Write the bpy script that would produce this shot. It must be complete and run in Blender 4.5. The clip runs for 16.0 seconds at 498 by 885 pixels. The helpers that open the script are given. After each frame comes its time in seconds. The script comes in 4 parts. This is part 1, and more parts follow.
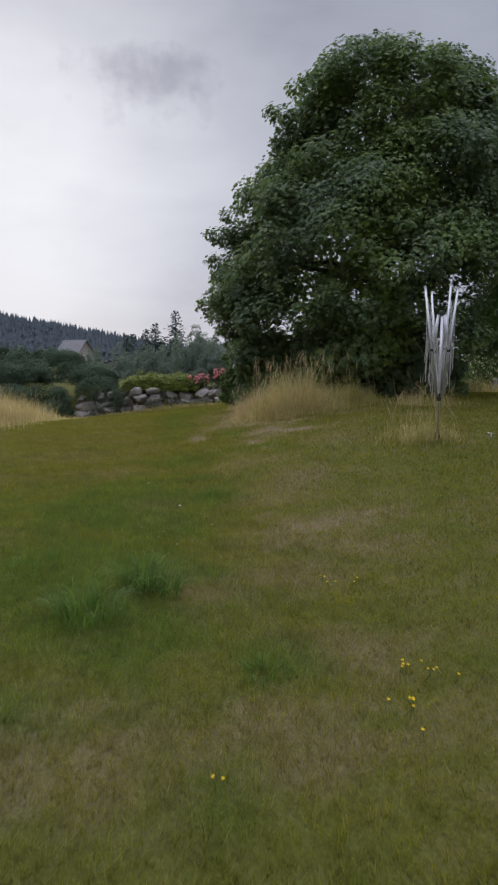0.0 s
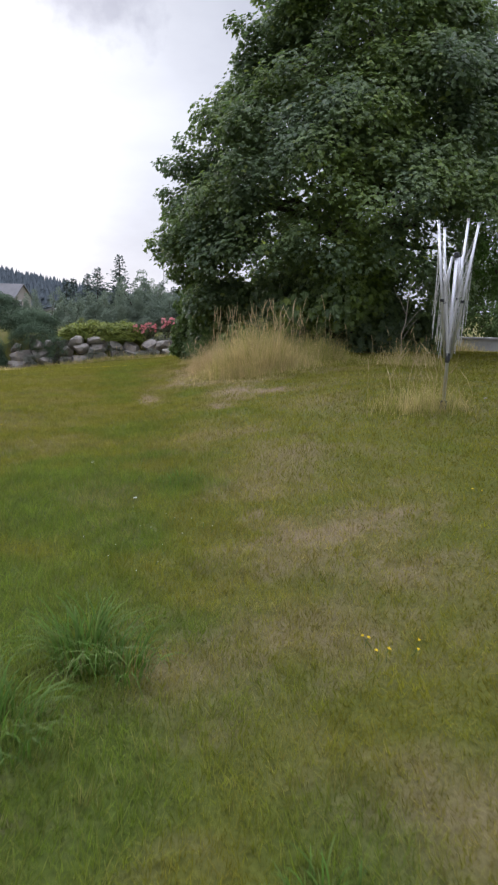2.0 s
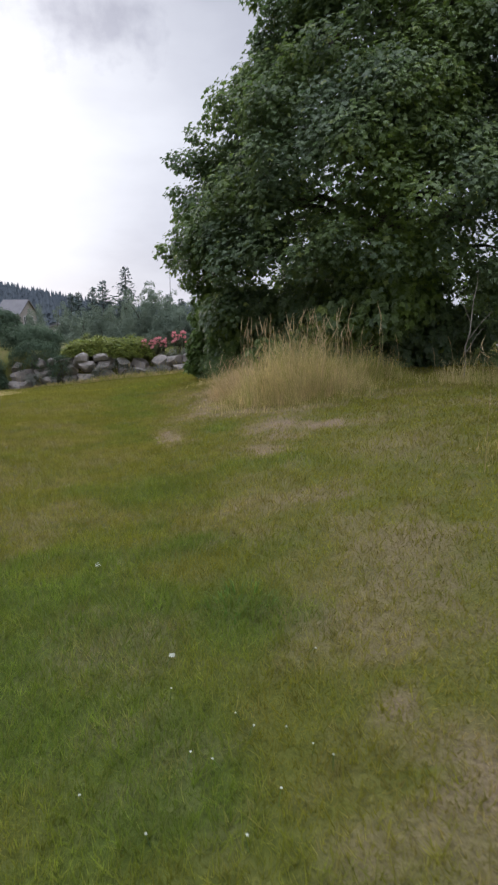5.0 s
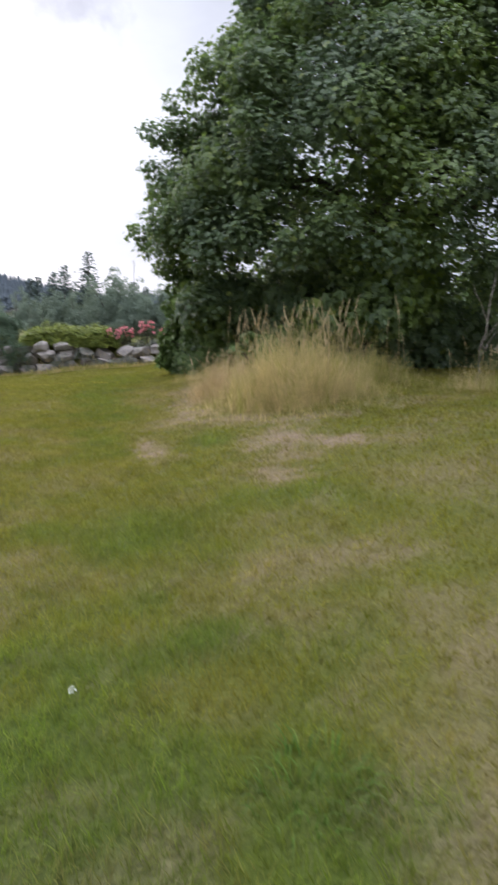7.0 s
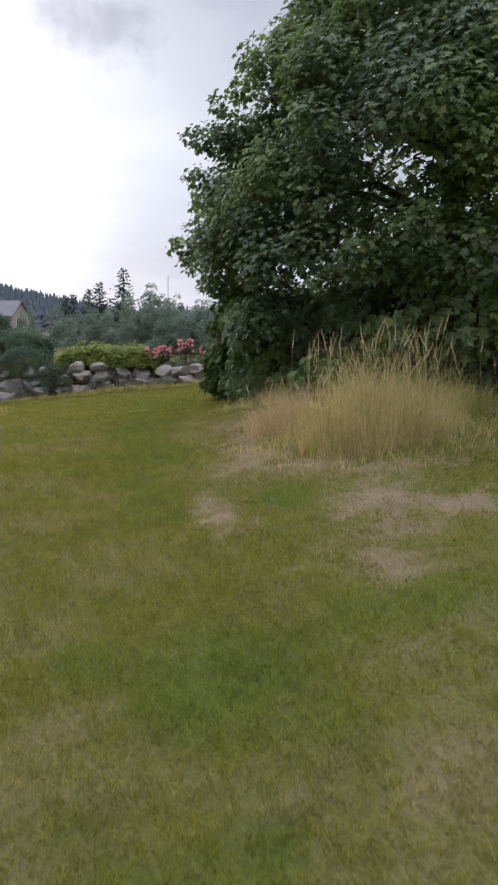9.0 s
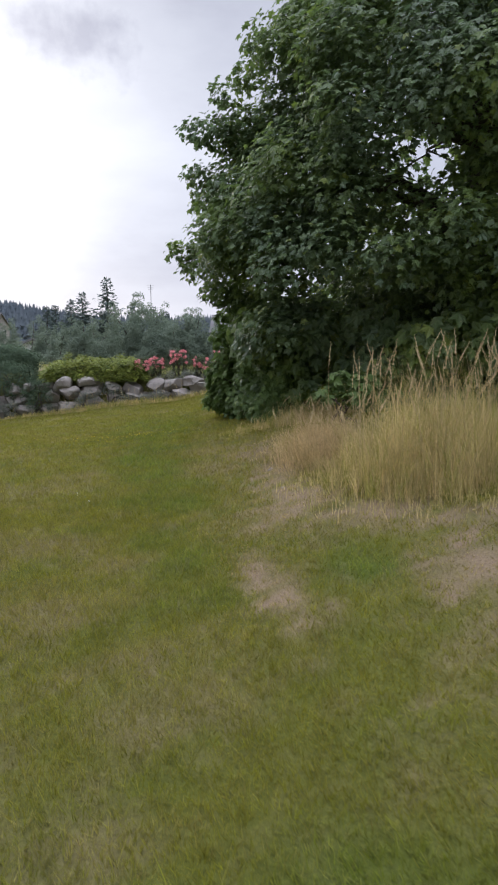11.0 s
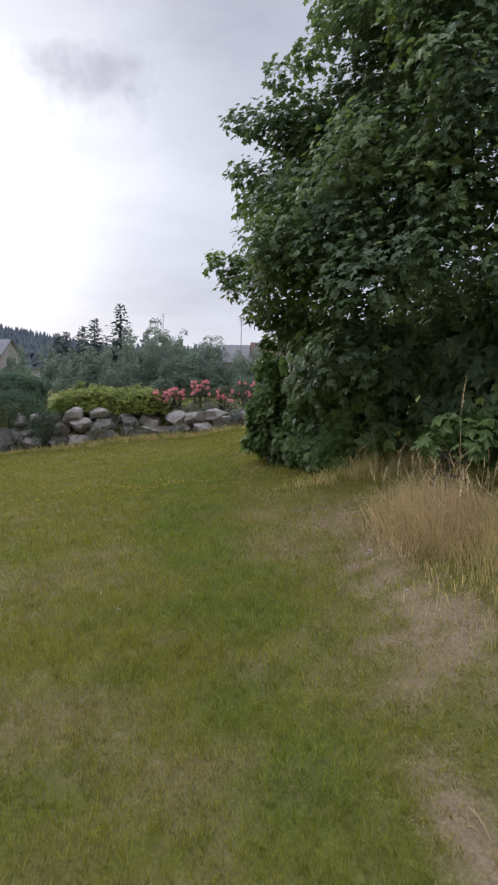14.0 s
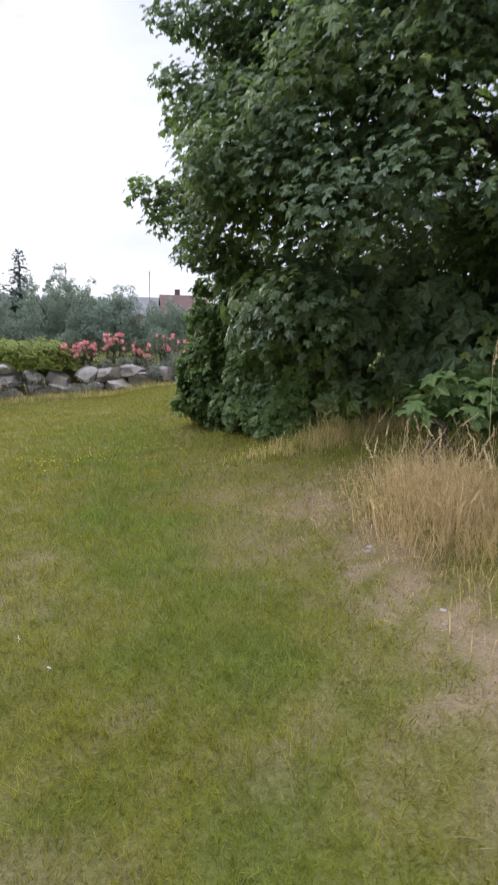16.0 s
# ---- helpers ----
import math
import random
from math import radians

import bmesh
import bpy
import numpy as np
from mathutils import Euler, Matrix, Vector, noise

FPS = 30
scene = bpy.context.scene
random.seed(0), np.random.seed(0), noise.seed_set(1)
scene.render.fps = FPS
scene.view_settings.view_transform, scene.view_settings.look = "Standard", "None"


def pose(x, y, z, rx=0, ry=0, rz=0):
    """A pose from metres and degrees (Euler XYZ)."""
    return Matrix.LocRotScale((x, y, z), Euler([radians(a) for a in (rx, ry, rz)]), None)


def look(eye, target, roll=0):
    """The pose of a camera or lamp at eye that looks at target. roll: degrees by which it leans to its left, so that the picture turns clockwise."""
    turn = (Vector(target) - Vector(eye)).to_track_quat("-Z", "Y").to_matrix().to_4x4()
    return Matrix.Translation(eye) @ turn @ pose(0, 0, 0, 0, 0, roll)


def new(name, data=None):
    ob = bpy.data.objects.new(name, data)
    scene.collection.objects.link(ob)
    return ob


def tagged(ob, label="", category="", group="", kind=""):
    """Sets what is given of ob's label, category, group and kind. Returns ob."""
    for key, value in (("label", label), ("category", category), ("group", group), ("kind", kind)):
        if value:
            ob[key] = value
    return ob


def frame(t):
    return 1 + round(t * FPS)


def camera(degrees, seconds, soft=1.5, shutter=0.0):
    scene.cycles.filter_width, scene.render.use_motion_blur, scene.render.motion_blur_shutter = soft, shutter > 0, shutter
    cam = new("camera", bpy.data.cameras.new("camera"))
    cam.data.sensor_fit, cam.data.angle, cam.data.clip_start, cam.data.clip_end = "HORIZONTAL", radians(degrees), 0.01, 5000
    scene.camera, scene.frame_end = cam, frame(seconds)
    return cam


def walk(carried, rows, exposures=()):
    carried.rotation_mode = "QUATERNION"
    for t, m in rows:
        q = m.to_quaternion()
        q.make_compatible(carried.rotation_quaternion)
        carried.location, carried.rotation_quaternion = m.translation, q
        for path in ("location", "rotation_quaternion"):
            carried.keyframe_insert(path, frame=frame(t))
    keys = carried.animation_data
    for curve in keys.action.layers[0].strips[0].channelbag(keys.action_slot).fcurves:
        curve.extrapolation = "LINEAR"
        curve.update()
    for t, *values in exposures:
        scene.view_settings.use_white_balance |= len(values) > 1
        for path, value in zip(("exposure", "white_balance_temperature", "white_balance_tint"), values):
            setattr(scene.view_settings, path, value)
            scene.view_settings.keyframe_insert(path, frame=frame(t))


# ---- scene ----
cam = camera(41.6, 16.0, 2.1, 0.4)
METRES, EYE, TILT, LEAN, TURN = 11.6, 1.5, -7.5, 0.0, 0.0
ROWS = [
    (0.0, 0.0, 0.0, 0.0, 0.0, 0.0, 0.0),
    (0.5, -0.0003, 0.0321, 0.0037, -0.64, 0.6, 0.02),
    (1.0, -0.0051, 0.064, 0.0067, -2.56, -2.04, -0.21),
    (1.5, -0.0196, 0.1002, 0.0102, -5.89, -3.55, -1.37),
    (2.0, -0.0231, 0.1381, 0.0123, -4.91, -4.07, -1.06),
    (2.5, -0.0245, 0.1696, 0.0181, -6.23, -3.45, 0.11),
    (3.0, -0.0325, 0.1987, 0.0259, -4.28, -1.48, 1.66),
    (3.5, -0.0353, 0.2224, 0.0313, -3.51, 0.24, 0.29),
    (6.0, -0.0612, 0.3825, 0.0425, -6.3, -5.22, 1.16),
    (6.5, -0.0679, 0.4091, 0.0477, -10.48, -4.89, -0.62),
    (7.0, -0.0712, 0.434, 0.0513, -7.68, -3.88, -1.02),
    (7.5, -0.0762, 0.4598, 0.0642, -1.75, -0.08, -0.74),
    (8.0, -0.086, 0.4962, 0.0637, -4.33, 0.77, 0.44),
    (8.5, -0.0926, 0.5185, 0.07, -4.88, -2.5, -0.15),
    (9.0, -0.094, 0.5496, 0.0752, -4.91, -2.79, -0.62),
    (11.5, -0.1375, 0.6887, 0.1007, -6.54, -1.69, 1.03),
    (12.0, -0.1441, 0.7236, 0.0995, -6.31, 0.08, -2.37),
    (12.5, -0.1462, 0.7565, 0.1037, -6.09, 0.09, -0.97),
    (13.0, -0.1584, 0.7911, 0.1048, -7.53, -2.17, -0.01),
    (13.5, -0.1653, 0.813, 0.1119, -5.76, 0.1, -1.68),
    (14.0, -0.1656, 0.8427, 0.1163, -5.82, 0.41, -0.24),
    (14.5, -0.1694, 0.8699, 0.1156, -8.68, -0.53, 1.79),
    (15.0, -0.1781, 0.8951, 0.1209, -14.25, -4.23, -0.61),
    (15.5, -0.1799, 0.9254, 0.1234, -12.83, -0.69, 0.63),
    (16.0, -0.1832, 0.9576, 0.1244, -13.8, -3.51, 0.33),
]
EXPOSURES = [(0.0, 0.52), (0.5, 0.58), (1.0, 0.62), (1.5, 0.97), (2.0, 1.12), (2.5, 1.17), (3.0, 1.17), (3.5, 1.12), (6.0, 0.92), (6.5, 1.37), (7.0, 1.42), (7.5, 1.22), (8.0, 0.99), (9.0, 1.07), (11.5, 1.15), (12.0, 1.17), (13.0, 1.12), (13.5, 1.22), (14.0, 1.02), (14.5, 1.22), (15.0, 1.57), (15.5, 1.57), (16.0, 1.62)]
walk(cam, [(t, pose(0, 0, EYE, TILT, LEAN, TURN) @ pose(METRES * x, METRES * y, METRES * z, 90 + pitch, roll, yaw)) for t, x, y, z, yaw, pitch, roll in ROWS], EXPOSURES)

# ---- world, sun, exposure ----
SUN_AZ, SUN_EL = radians(19), radians(17)          # azimuth to the left of straight ahead
sun_way = Vector((-math.sin(SUN_AZ) * math.cos(SUN_EL), math.cos(SUN_AZ) * math.cos(SUN_EL), math.sin(SUN_EL)))


class Nodes:
    """Short hand for building node trees."""

    def __init__(self, tree):
        self.tree = tree
        tree.nodes.clear()

    def add(self, kind, ins=None, operation="", attribute_name="", blend_type=""):
        n = self.tree.nodes.new(kind)
        if operation:
            n.operation = operation
        if attribute_name:
            n.attribute_name = attribute_name
        if blend_type:
            n.data_type, n.blend_type = "RGBA", blend_type
        for key, value in (ins or {}).items():
            if isinstance(value, bpy.types.NodeSocket):
                self.tree.links.new(value, n.inputs[key])
            else:
                n.inputs[key].default_value = value
        return n

    def math(self, op, a, b=0.0, c=0.0):
        return self.add("ShaderNodeMath", {0: a, 1: b, 2: c}, operation=op).outputs[0]

    def mix(self, fac, a, b, blend="MIX"):
        return self.add("ShaderNodeMix", {0: fac, 6: a, 7: b}, blend_type=blend).outputs[2]

    def noise(self, vec, scale, detail=4.0, rough=0.55):
        return self.add("ShaderNodeTexNoise", {"Vector": vec, "Scale": scale, "Detail": detail, "Roughness": rough}).outputs["Fac"]

    def ramp(self, fac, stops):
        n = self.add("ShaderNodeValToRGB", {"Fac": fac})
        els = n.color_ramp.elements
        while len(els) < len(stops):
            els.new(0.5)
        for e, (p, col) in zip(els, stops):
            e.position, e.color = p, (*col, 1) if len(col) == 3 else col
        return n.outputs["Color"]


world = bpy.data.worlds.new("overcast_sky")
scene.world = world
world.use_nodes = True
W = Nodes(world.node_tree)
way = W.add("ShaderNodeTexCoord").outputs["Generated"]
sky = W.add("ShaderNodeTexSky")
sky.sky_type, sky.sun_disc, sky.sun_elevation, sky.sun_rotation = "NISHITA", False, SUN_EL, -SUN_AZ
sky = W.mix(1.0, sky.outputs[0], (0.02, 0.02, 0.02, 1), "MULTIPLY")
flat = W.add("ShaderNodeMapping", {"Vector": way, "Scale": (1.0, 1.0, 2.6)}).outputs[0]
billow = W.noise(flat, 2.6, 7.0, 0.55)
cloud = W.ramp(billow, [(0.30, (0.205, 0.217, 0.288)), (0.45, (0.268, 0.284, 0.356)), (0.62, (0.320, 0.338, 0.408))])
toward = W.add("ShaderNodeVectorMath", {0: way, 1: sun_way}, operation="DOT_PRODUCT").outputs["Value"]
glow = W.math("POWER", W.math("MAXIMUM", toward, 0.0), 26.0)
glow2 = W.math("POWER", W.math("MAXIMUM", toward, 0.0), 5.0)
bright = W.math("ADD", W.math("MULTIPLY", glow, 0.30), W.math("MULTIPLY", glow2, 0.065))
wisp = W.add("ShaderNodeMapping", {"Vector": way, "Location": (0.13, -0.92, -0.36)}).outputs[0]      # a small grey cloud ahead
wisp = W.add("ShaderNodeMapping", {"Vector": wisp, "Rotation": (0, radians(24), 0), "Scale": (9.0, 9.0, 22.0)}).outputs[0]
wisp = W.math("ADD", W.add("ShaderNodeVectorMath", {0: wisp}, operation="LENGTH").outputs["Value"], W.math("MULTIPLY", W.math("SUBTRACT", W.noise(way, 22.0, 5.0), 0.5), 2.6))
wisp = W.ramp(wisp, [(0.15, (0.74, 0.74, 0.78)), (0.95, (1, 1, 1))])
cloud = W.mix(1.0, cloud, W.mix(bright, (0, 0, 0, 1), (1.0, 1.0, 0.97, 1)), "ADD")
up = W.add("ShaderNodeSeparateXYZ", {0: way}).outputs[2]
zenith = W.add("ShaderNodeMapRange", {0: up, 1: 0.46, 2: 1.0, 3: 0.0, 4: 4.6})    # an overcast sky is brightest overhead
zenith.interpolation_type = "SMOOTHSTEP"
zenith = W.math("ADD", zenith.outputs[0], W.math("SUBTRACT", 1.08, W.math("MULTIPLY", W.math("MAXIMUM", up, 0.0), 0.55)))
cloud = W.mix(1.0, cloud, W.add("ShaderNodeCombineColor", {0: zenith, 1: zenith, 2: zenith}).outputs[0], "MULTIPLY")
cloud = W.mix(1.0, cloud, wisp, "MULTIPLY")
both = W.mix(0.90, sky, cloud)
W.add("ShaderNodeOutputWorld", {"Surface": W.add("ShaderNodeBackground", {"Color": both, "Strength": 1.0}).outputs[0]})

sun = new("sun", bpy.data.lights.new("sun", "SUN"))
sun.data.energy, sun.data.angle, sun.data.color = 1.2, radians(40), (1.0, 0.96, 0.9)
sun.matrix_world = look(sun_way * 50, (0, 0, 0))


# ---- materials ----
def shader(name, rough=0.7, bump=0.0):
    m = bpy.data.materials.new(name)
    m.use_nodes = True
    n = Nodes(m.node_tree)
    return m, n


def finish(n, colour, rough=0.7, normal=None, metal=0.0, spec=0.3, through_light=0.0):
    ins = {"Base Color": colour, "Roughness": rough, "Metallic": metal, "Specular IOR Level": spec}
    if normal is not None:
        ins["Normal"] = normal
    surf = n.add("ShaderNodeBsdfPrincipled", ins).outputs[0]
    if through_light:
        tr = n.add("ShaderNodeBsdfTranslucent", {"Color": colour}).outputs[0]
        surf = n.add("ShaderNodeMixShader", {0: through_light, 1: surf, 2: tr}).outputs[0]
    n.add("ShaderNodeOutputMaterial", {"Surface": surf})


def leaf_material(name, dark, light, odd=None, rough=0.5, through_light=0.3, spec=0.25, scale=0.9, fresh_backlit=None):
    m, n = shader(name)
    g = n.add("ShaderNodeNewGeometry")
    pos = g.outputs["Position"]
    rnd = n.math("FRACT", n.math("ADD", g.outputs["Random Per Island"], n.add("ShaderNodeObjectInfo").outputs["Random"]))
    big = n.noise(pos, scale, 3.0)
    f = n.math("ADD", n.math("MULTIPLY", rnd, 0.55), n.math("MULTIPLY", n.math("SUBTRACT", big, 0.3), 1.1))
    col = n.mix(f, (*dark, 1), (*light, 1))
    # yellow-green patches: young leaves, and light shining through put into the colour
    if fresh_backlit:
        patch = n.ramp(n.noise(pos, 0.45, 3.0), [(0.44, (0, 0, 0)), (0.60, (1, 1, 1))])
        col = n.mix(n.math("MULTIPLY", n.math("MULTIPLY", patch, n.math("ADD", rnd, 0.3)), 0.8), col, (*fresh_backlit, 1))
    if odd:
        col = n.mix(n.math("MULTIPLY", n.math("GREATER_THAN", rnd, 0.972), 0.6), col, (*odd, 1))
    fine = n.noise(pos, 45.0, 2.0)
    col = n.mix(0.35, col, n.ramp(fine, [(0.3, (0.55, 0.55, 0.55)), (0.7, (1.25, 1.25, 1.25))]), "MULTIPLY")
    finish(n, col, rough, spec=spec, through_light=through_light)
    return m


def grass_material(name, green, lush, straw, rough=0.65):
    """Blades take their dryness from the mesh, so that the same patches colour blades and soil."""
    m, n = shader(name)
    g = n.add("ShaderNodeNewGeometry")
    pos = g.outputs["Position"]
    rnd = n.math("FRACT", n.math("ADD", g.outputs["Random Per Island"], n.add("ShaderNodeObjectInfo").outputs["Random"]))
    dry = n.add("ShaderNodeAttribute", attribute_name="dry").outputs["Fac"]
    lus = n.add("ShaderNodeAttribute", attribute_name="lush").outputs["Fac"]
    base = n.mix(lus, (*green, 1), (*lush, 1))
    wob = n.math("ADD", dry, n.math("MULTIPLY", n.math("SUBTRACT", rnd, 0.5), 0.55))
    wob = n.add("ShaderNodeClamp", {0: wob}).outputs[0]
    col = n.mix(wob, base, (*straw, 1))
    tone = n.math("MULTIPLY_ADD", n.noise(n.add("ShaderNodeVectorMath", {0: pos, 1: (7, 13, 1)}, operation="ADD").outputs[0], 3.1, 4.0), 0.9, 0.55)
    tuft = n.math("MULTIPLY_ADD", n.noise(n.add("ShaderNodeVectorMath", {0: pos, 1: (3, 5, 9)}, operation="ADD").outputs[0], 13.0, 3.0), 1.1, 0.45)
    tone = n.math("MULTIPLY", tone, tuft)
    tone = n.math("MULTIPLY", tone, n.math("MULTIPLY_ADD", n.math("FRACT", n.math("MULTIPLY", rnd, 7.31)), 0.50, 0.75))
    col = n.mix(1.0, col, n.add("ShaderNodeCombineColor", {0: tone, 1: tone, 2: tone}).outputs[0], "MULTIPLY")
    finish(n, col, rough, spec=0.2, through_light=0.5)
    return m


def rough_material(name, a, b, scale=6.0, rough=0.85, bump=0.3, metal=0.0, spots=None, spec=0.3):
    m, n = shader(name)
    pos = n.add("ShaderNodeTexCoord").outputs["Object"]
    rnd = n.add("ShaderNodeObjectInfo").outputs["Random"]
    shift = n.add("ShaderNodeVectorMath", {0: pos, 1: n.add("ShaderNodeCombineXYZ", {0: n.math("MULTIPLY", rnd, 37.0)}).outputs[0]}, operation="ADD").outputs[0]
    one, two = n.noise(shift, scale, 6.0, 0.6), n.noise(shift, scale * 7, 3.0)
    f = n.math("ADD", n.math("MULTIPLY", n.math("SUBTRACT", one, 0.25), 1.5), n.math("MULTIPLY", n.math("SUBTRACT", two, 0.5), 0.7))
    col = n.mix(n.add("ShaderNodeClamp", {0: f}).outputs[0], (*a, 1), (*b, 1))
    if spots:
        s = n.ramp(n.noise(shift, scale * 2.1, 5.0), [(0.56, (0, 0, 0)), (0.66, (1, 1, 1))])
        col = n.mix(s, col, (*spots, 1))
    nrm = n.add("ShaderNodeBump", {"Strength": bump, "Distance": 0.02, "Height": n.math("ADD", one, n.math("MULTIPLY", two, 0.4))}).outputs[0]
    finish(n, col, rough, nrm, metal, spec)
    return m


def soil_material():
    m, n = shader("lawn_soil")
    pos = n.add("ShaderNodeNewGeometry").outputs["Position"]
    dry = n.add("ShaderNodeAttribute", attribute_name="dry").outputs["Fac"]
    lus = n.add("ShaderNodeAttribute", attribute_name="lush").outputs["Fac"]
    fine = n.noise(pos, 55.0, 4.0, 0.7)
    mid = n.noise(pos, 6.0, 5.0, 0.6)
    green = n.mix(lus, (0.104, 0.110, 0.022, 1), (0.076, 0.106, 0.020, 1))
    col = n.mix(n.add("ShaderNodeClamp", {0: n.math("ADD", dry, n.math("MULTIPLY", n.math("SUBTRACT", mid, 0.5), 0.5))}).outputs[0], green, (0.238, 0.175, 0.124, 1))
    col = n.mix(0.7, col, n.ramp(fine, [(0.3, (0.45, 0.45, 0.42)), (0.72, (1.35, 1.3, 1.2))]), "MULTIPLY")
    nrm = n.add("ShaderNodeBump", {"Strength": 0.7, "Distance": 0.03, "Height": n.math("ADD", fine, mid)}).outputs[0]
    finish(n, col, 0.95, nrm, spec=0.1)
    return m


M_SOIL = soil_material()
M_LAWN = grass_material("lawn_blades", (0.186, 0.184, 0.018), (0.130, 0.186, 0.022), (0.325, 0.252, 0.108))
M_TUSSOCK = grass_material("tussock_blades", (0.090, 0.175, 0.026), (0.075, 0.175, 0.026), (0.28, 0.25, 0.10))
M_STRAW = grass_material("straw_blades", (0.28, 0.29, 0.06), (0.17, 0.22, 0.04), (0.62, 0.485, 0.24))
M_DEAD = rough_material("dead_straw", (0.17, 0.12, 0.07), (0.36, 0.27, 0.16), 9.0, 0.9, 0.2, spec=0.1)
M_FADED = grass_material("faded_straw_blades", (0.30, 0.26, 0.08), (0.20, 0.22, 0.05), (0.57, 0.425, 0.235))
M_HEAD = leaf_material("seed_heads", (0.40, 0.30, 0.15), (0.60, 0.48, 0.27), rough=0.8, through_light=0.15)
M_MAPLE = leaf_material("maple_leaves", (0.078, 0.124, 0.060), (0.158, 0.226, 0.088), (0.26, 0.31, 0.06), rough=0.42, through_light=0.45, spec=0.5, fresh_backlit=(0.175, 0.250, 0.042))
M_SHRUB = leaf_material("shrub_leaves", (0.075, 0.125, 0.038), (0.150, 0.225, 0.064), (0.20, 0.27, 0.07), rough=0.48, through_light=0.36)
M_HAZEL = leaf_material("hazel_leaves", (0.07, 0.14, 0.030), (0.14, 0.25, 0.055))
M_GREY = leaf_material("willow_leaves", (0.150, 0.190, 0.140), (0.220, 0.270, 0.198), rough=0.85, spec=0.08, through_light=0.45, scale=0.5)
M_DARKSHRUB = leaf_material("dark_shrub_leaves", (0.055, 0.088, 0.052), (0.105, 0.150, 0.084), rough=0.7, spec=0.15)
M_JUNIPER = leaf_material("juniper_sprays", (0.055, 0.088, 0.016), (0.27, 0.30, 0.048), scale=3.0, rough=0.7)
M_LAVENDER = leaf_material("grey_herb_leaves", (0.10, 0.12, 0.085), (0.21, 0.22, 0.17))
M_ROSELEAF = leaf_material("rose_leaves", (0.035, 0.060, 0.022), (0.10, 0.125, 0.050), (0.22, 0.06, 0.05))
M_PETAL = leaf_material("rose_petals", (0.70, 0.19, 0.23), (0.90, 0.46, 0.46), rough=0.6)
# needle green raised and greyed, so that some haze sits in the colour
M_FIR_HAZE = leaf_material("hazed_spruce_needles", (0.070, 0.098, 0.085), (0.120, 0.160, 0.138), rough=0.7, through_light=0.05)
# blue-grey rather than green: the hill's distance haze is mixed into this colour
M_HILL_HAZE = leaf_material("far_needles_in_haze", (0.115, 0.135, 0.150), (0.160, 0.188, 0.205), rough=0.9, through_light=0.0, scale=0.05, spec=0.05)
M_YELLOW = leaf_material("yellow_petals", (0.70, 0.47, 0.01), (0.85, 0.62, 0.02), rough=0.6)
M_WHITE = leaf_material("white_petals", (0.45, 0.47, 0.38), (0.66, 0.68, 0.58), rough=0.7)
M_BARK = rough_material("bark", (0.045, 0.036, 0.028), (0.13, 0.11, 0.09), 7.0, 0.95, 0.8)
M_TWIG = rough_material("dead_wood", (0.17, 0.15, 0.12), (0.34, 0.30, 0.25), 14.0, 0.9, 0.4)
M_STONE = rough_material("granite", (0.19, 0.168, 0.148), (0.37, 0.33, 0.29), 3.0, 0.9, 0.6, spots=(0.16, 0.155, 0.12))
M_CONCRETE = rough_material("concrete", (0.25, 0.24, 0.23), (0.38, 0.37, 0.355), 2.0, 0.9, 0.2)
M_ALU = rough_material("aluminium", (0.50, 0.50, 0.52), (0.70, 0.70, 0.72), 9.0, 0.45, 0.05, metal=0.75, spec=0.5)
M_STEEL = rough_material("galvanised_steel", (0.28, 0.28, 0.29), (0.46, 0.46, 0.47), 12.0, 0.5, 0.1, metal=0.7)
M_PLASTIC = rough_material("dark_plastic", (0.025, 0.026, 0.028), (0.06, 0.06, 0.065), 12.0, 0.5, 0.05)
M_LINE = rough_material("clothes_line", (0.45, 0.44, 0.42), (0.68, 0.67, 0.65), 20.0, 0.7, 0.05)
M_PLASTER = rough_material("weathered_plaster", (0.30, 0.27, 0.25), (0.42, 0.38, 0.35), 0.5, 0.9, 0.1)
M_WHITEWALL = rough_material("white_plaster", (0.70, 0.70, 0.68), (0.80, 0.80, 0.78), 0.5, 0.9, 0.1)
M_REDWALL = rough_material("reddish_plaster", (0.42, 0.18, 0.16), (0.52, 0.25, 0.22), 0.5, 0.9, 0.1)
M_TILE = rough_material("roof_tiles", (0.10, 0.062, 0.052), (0.165, 0.105, 0.09), 0.8, 0.85, 0.4)
M_SLATE = rough_material("grey_roof", (0.15, 0.145, 0.145), (0.24, 0.23, 0.23), 0.8, 0.8, 0.3)
M_GLASS = rough_material("window_glass", (0.03, 0.035, 0.04), (0.06, 0.065, 0.07), 0.7, 0.08, 0.0, spec=0.6)


# ---- geometry helpers ----
rng = np.random.default_rng(7)


def step(v, a, b):
    s = np.clip((np.asarray(v, float) - a) / (b - a), 0, 1)
    return s * s * (3 - 2 * s)


def soft_noise(x, y, scale, seed):
    """Smooth value noise over the plan, about -1 to 1."""
    x, y = np.asarray(x, float), np.asarray(y, float)
    r = np.random.default_rng(seed)
    out = np.zeros(np.broadcast(x, y).shape)
    for k in range(9):
        a, f, p = r.uniform(0, 6.283), r.uniform(0.5, 2.1) / scale, r.uniform(0, 6.283)
        out += np.sin((x * math.cos(a) + y * math.sin(a)) * f * 6.283 + p + 0.9 * np.sin((x * math.sin(a) - y * math.cos(a)) * f * 4.1 + p * 2))
    return out / 3.6


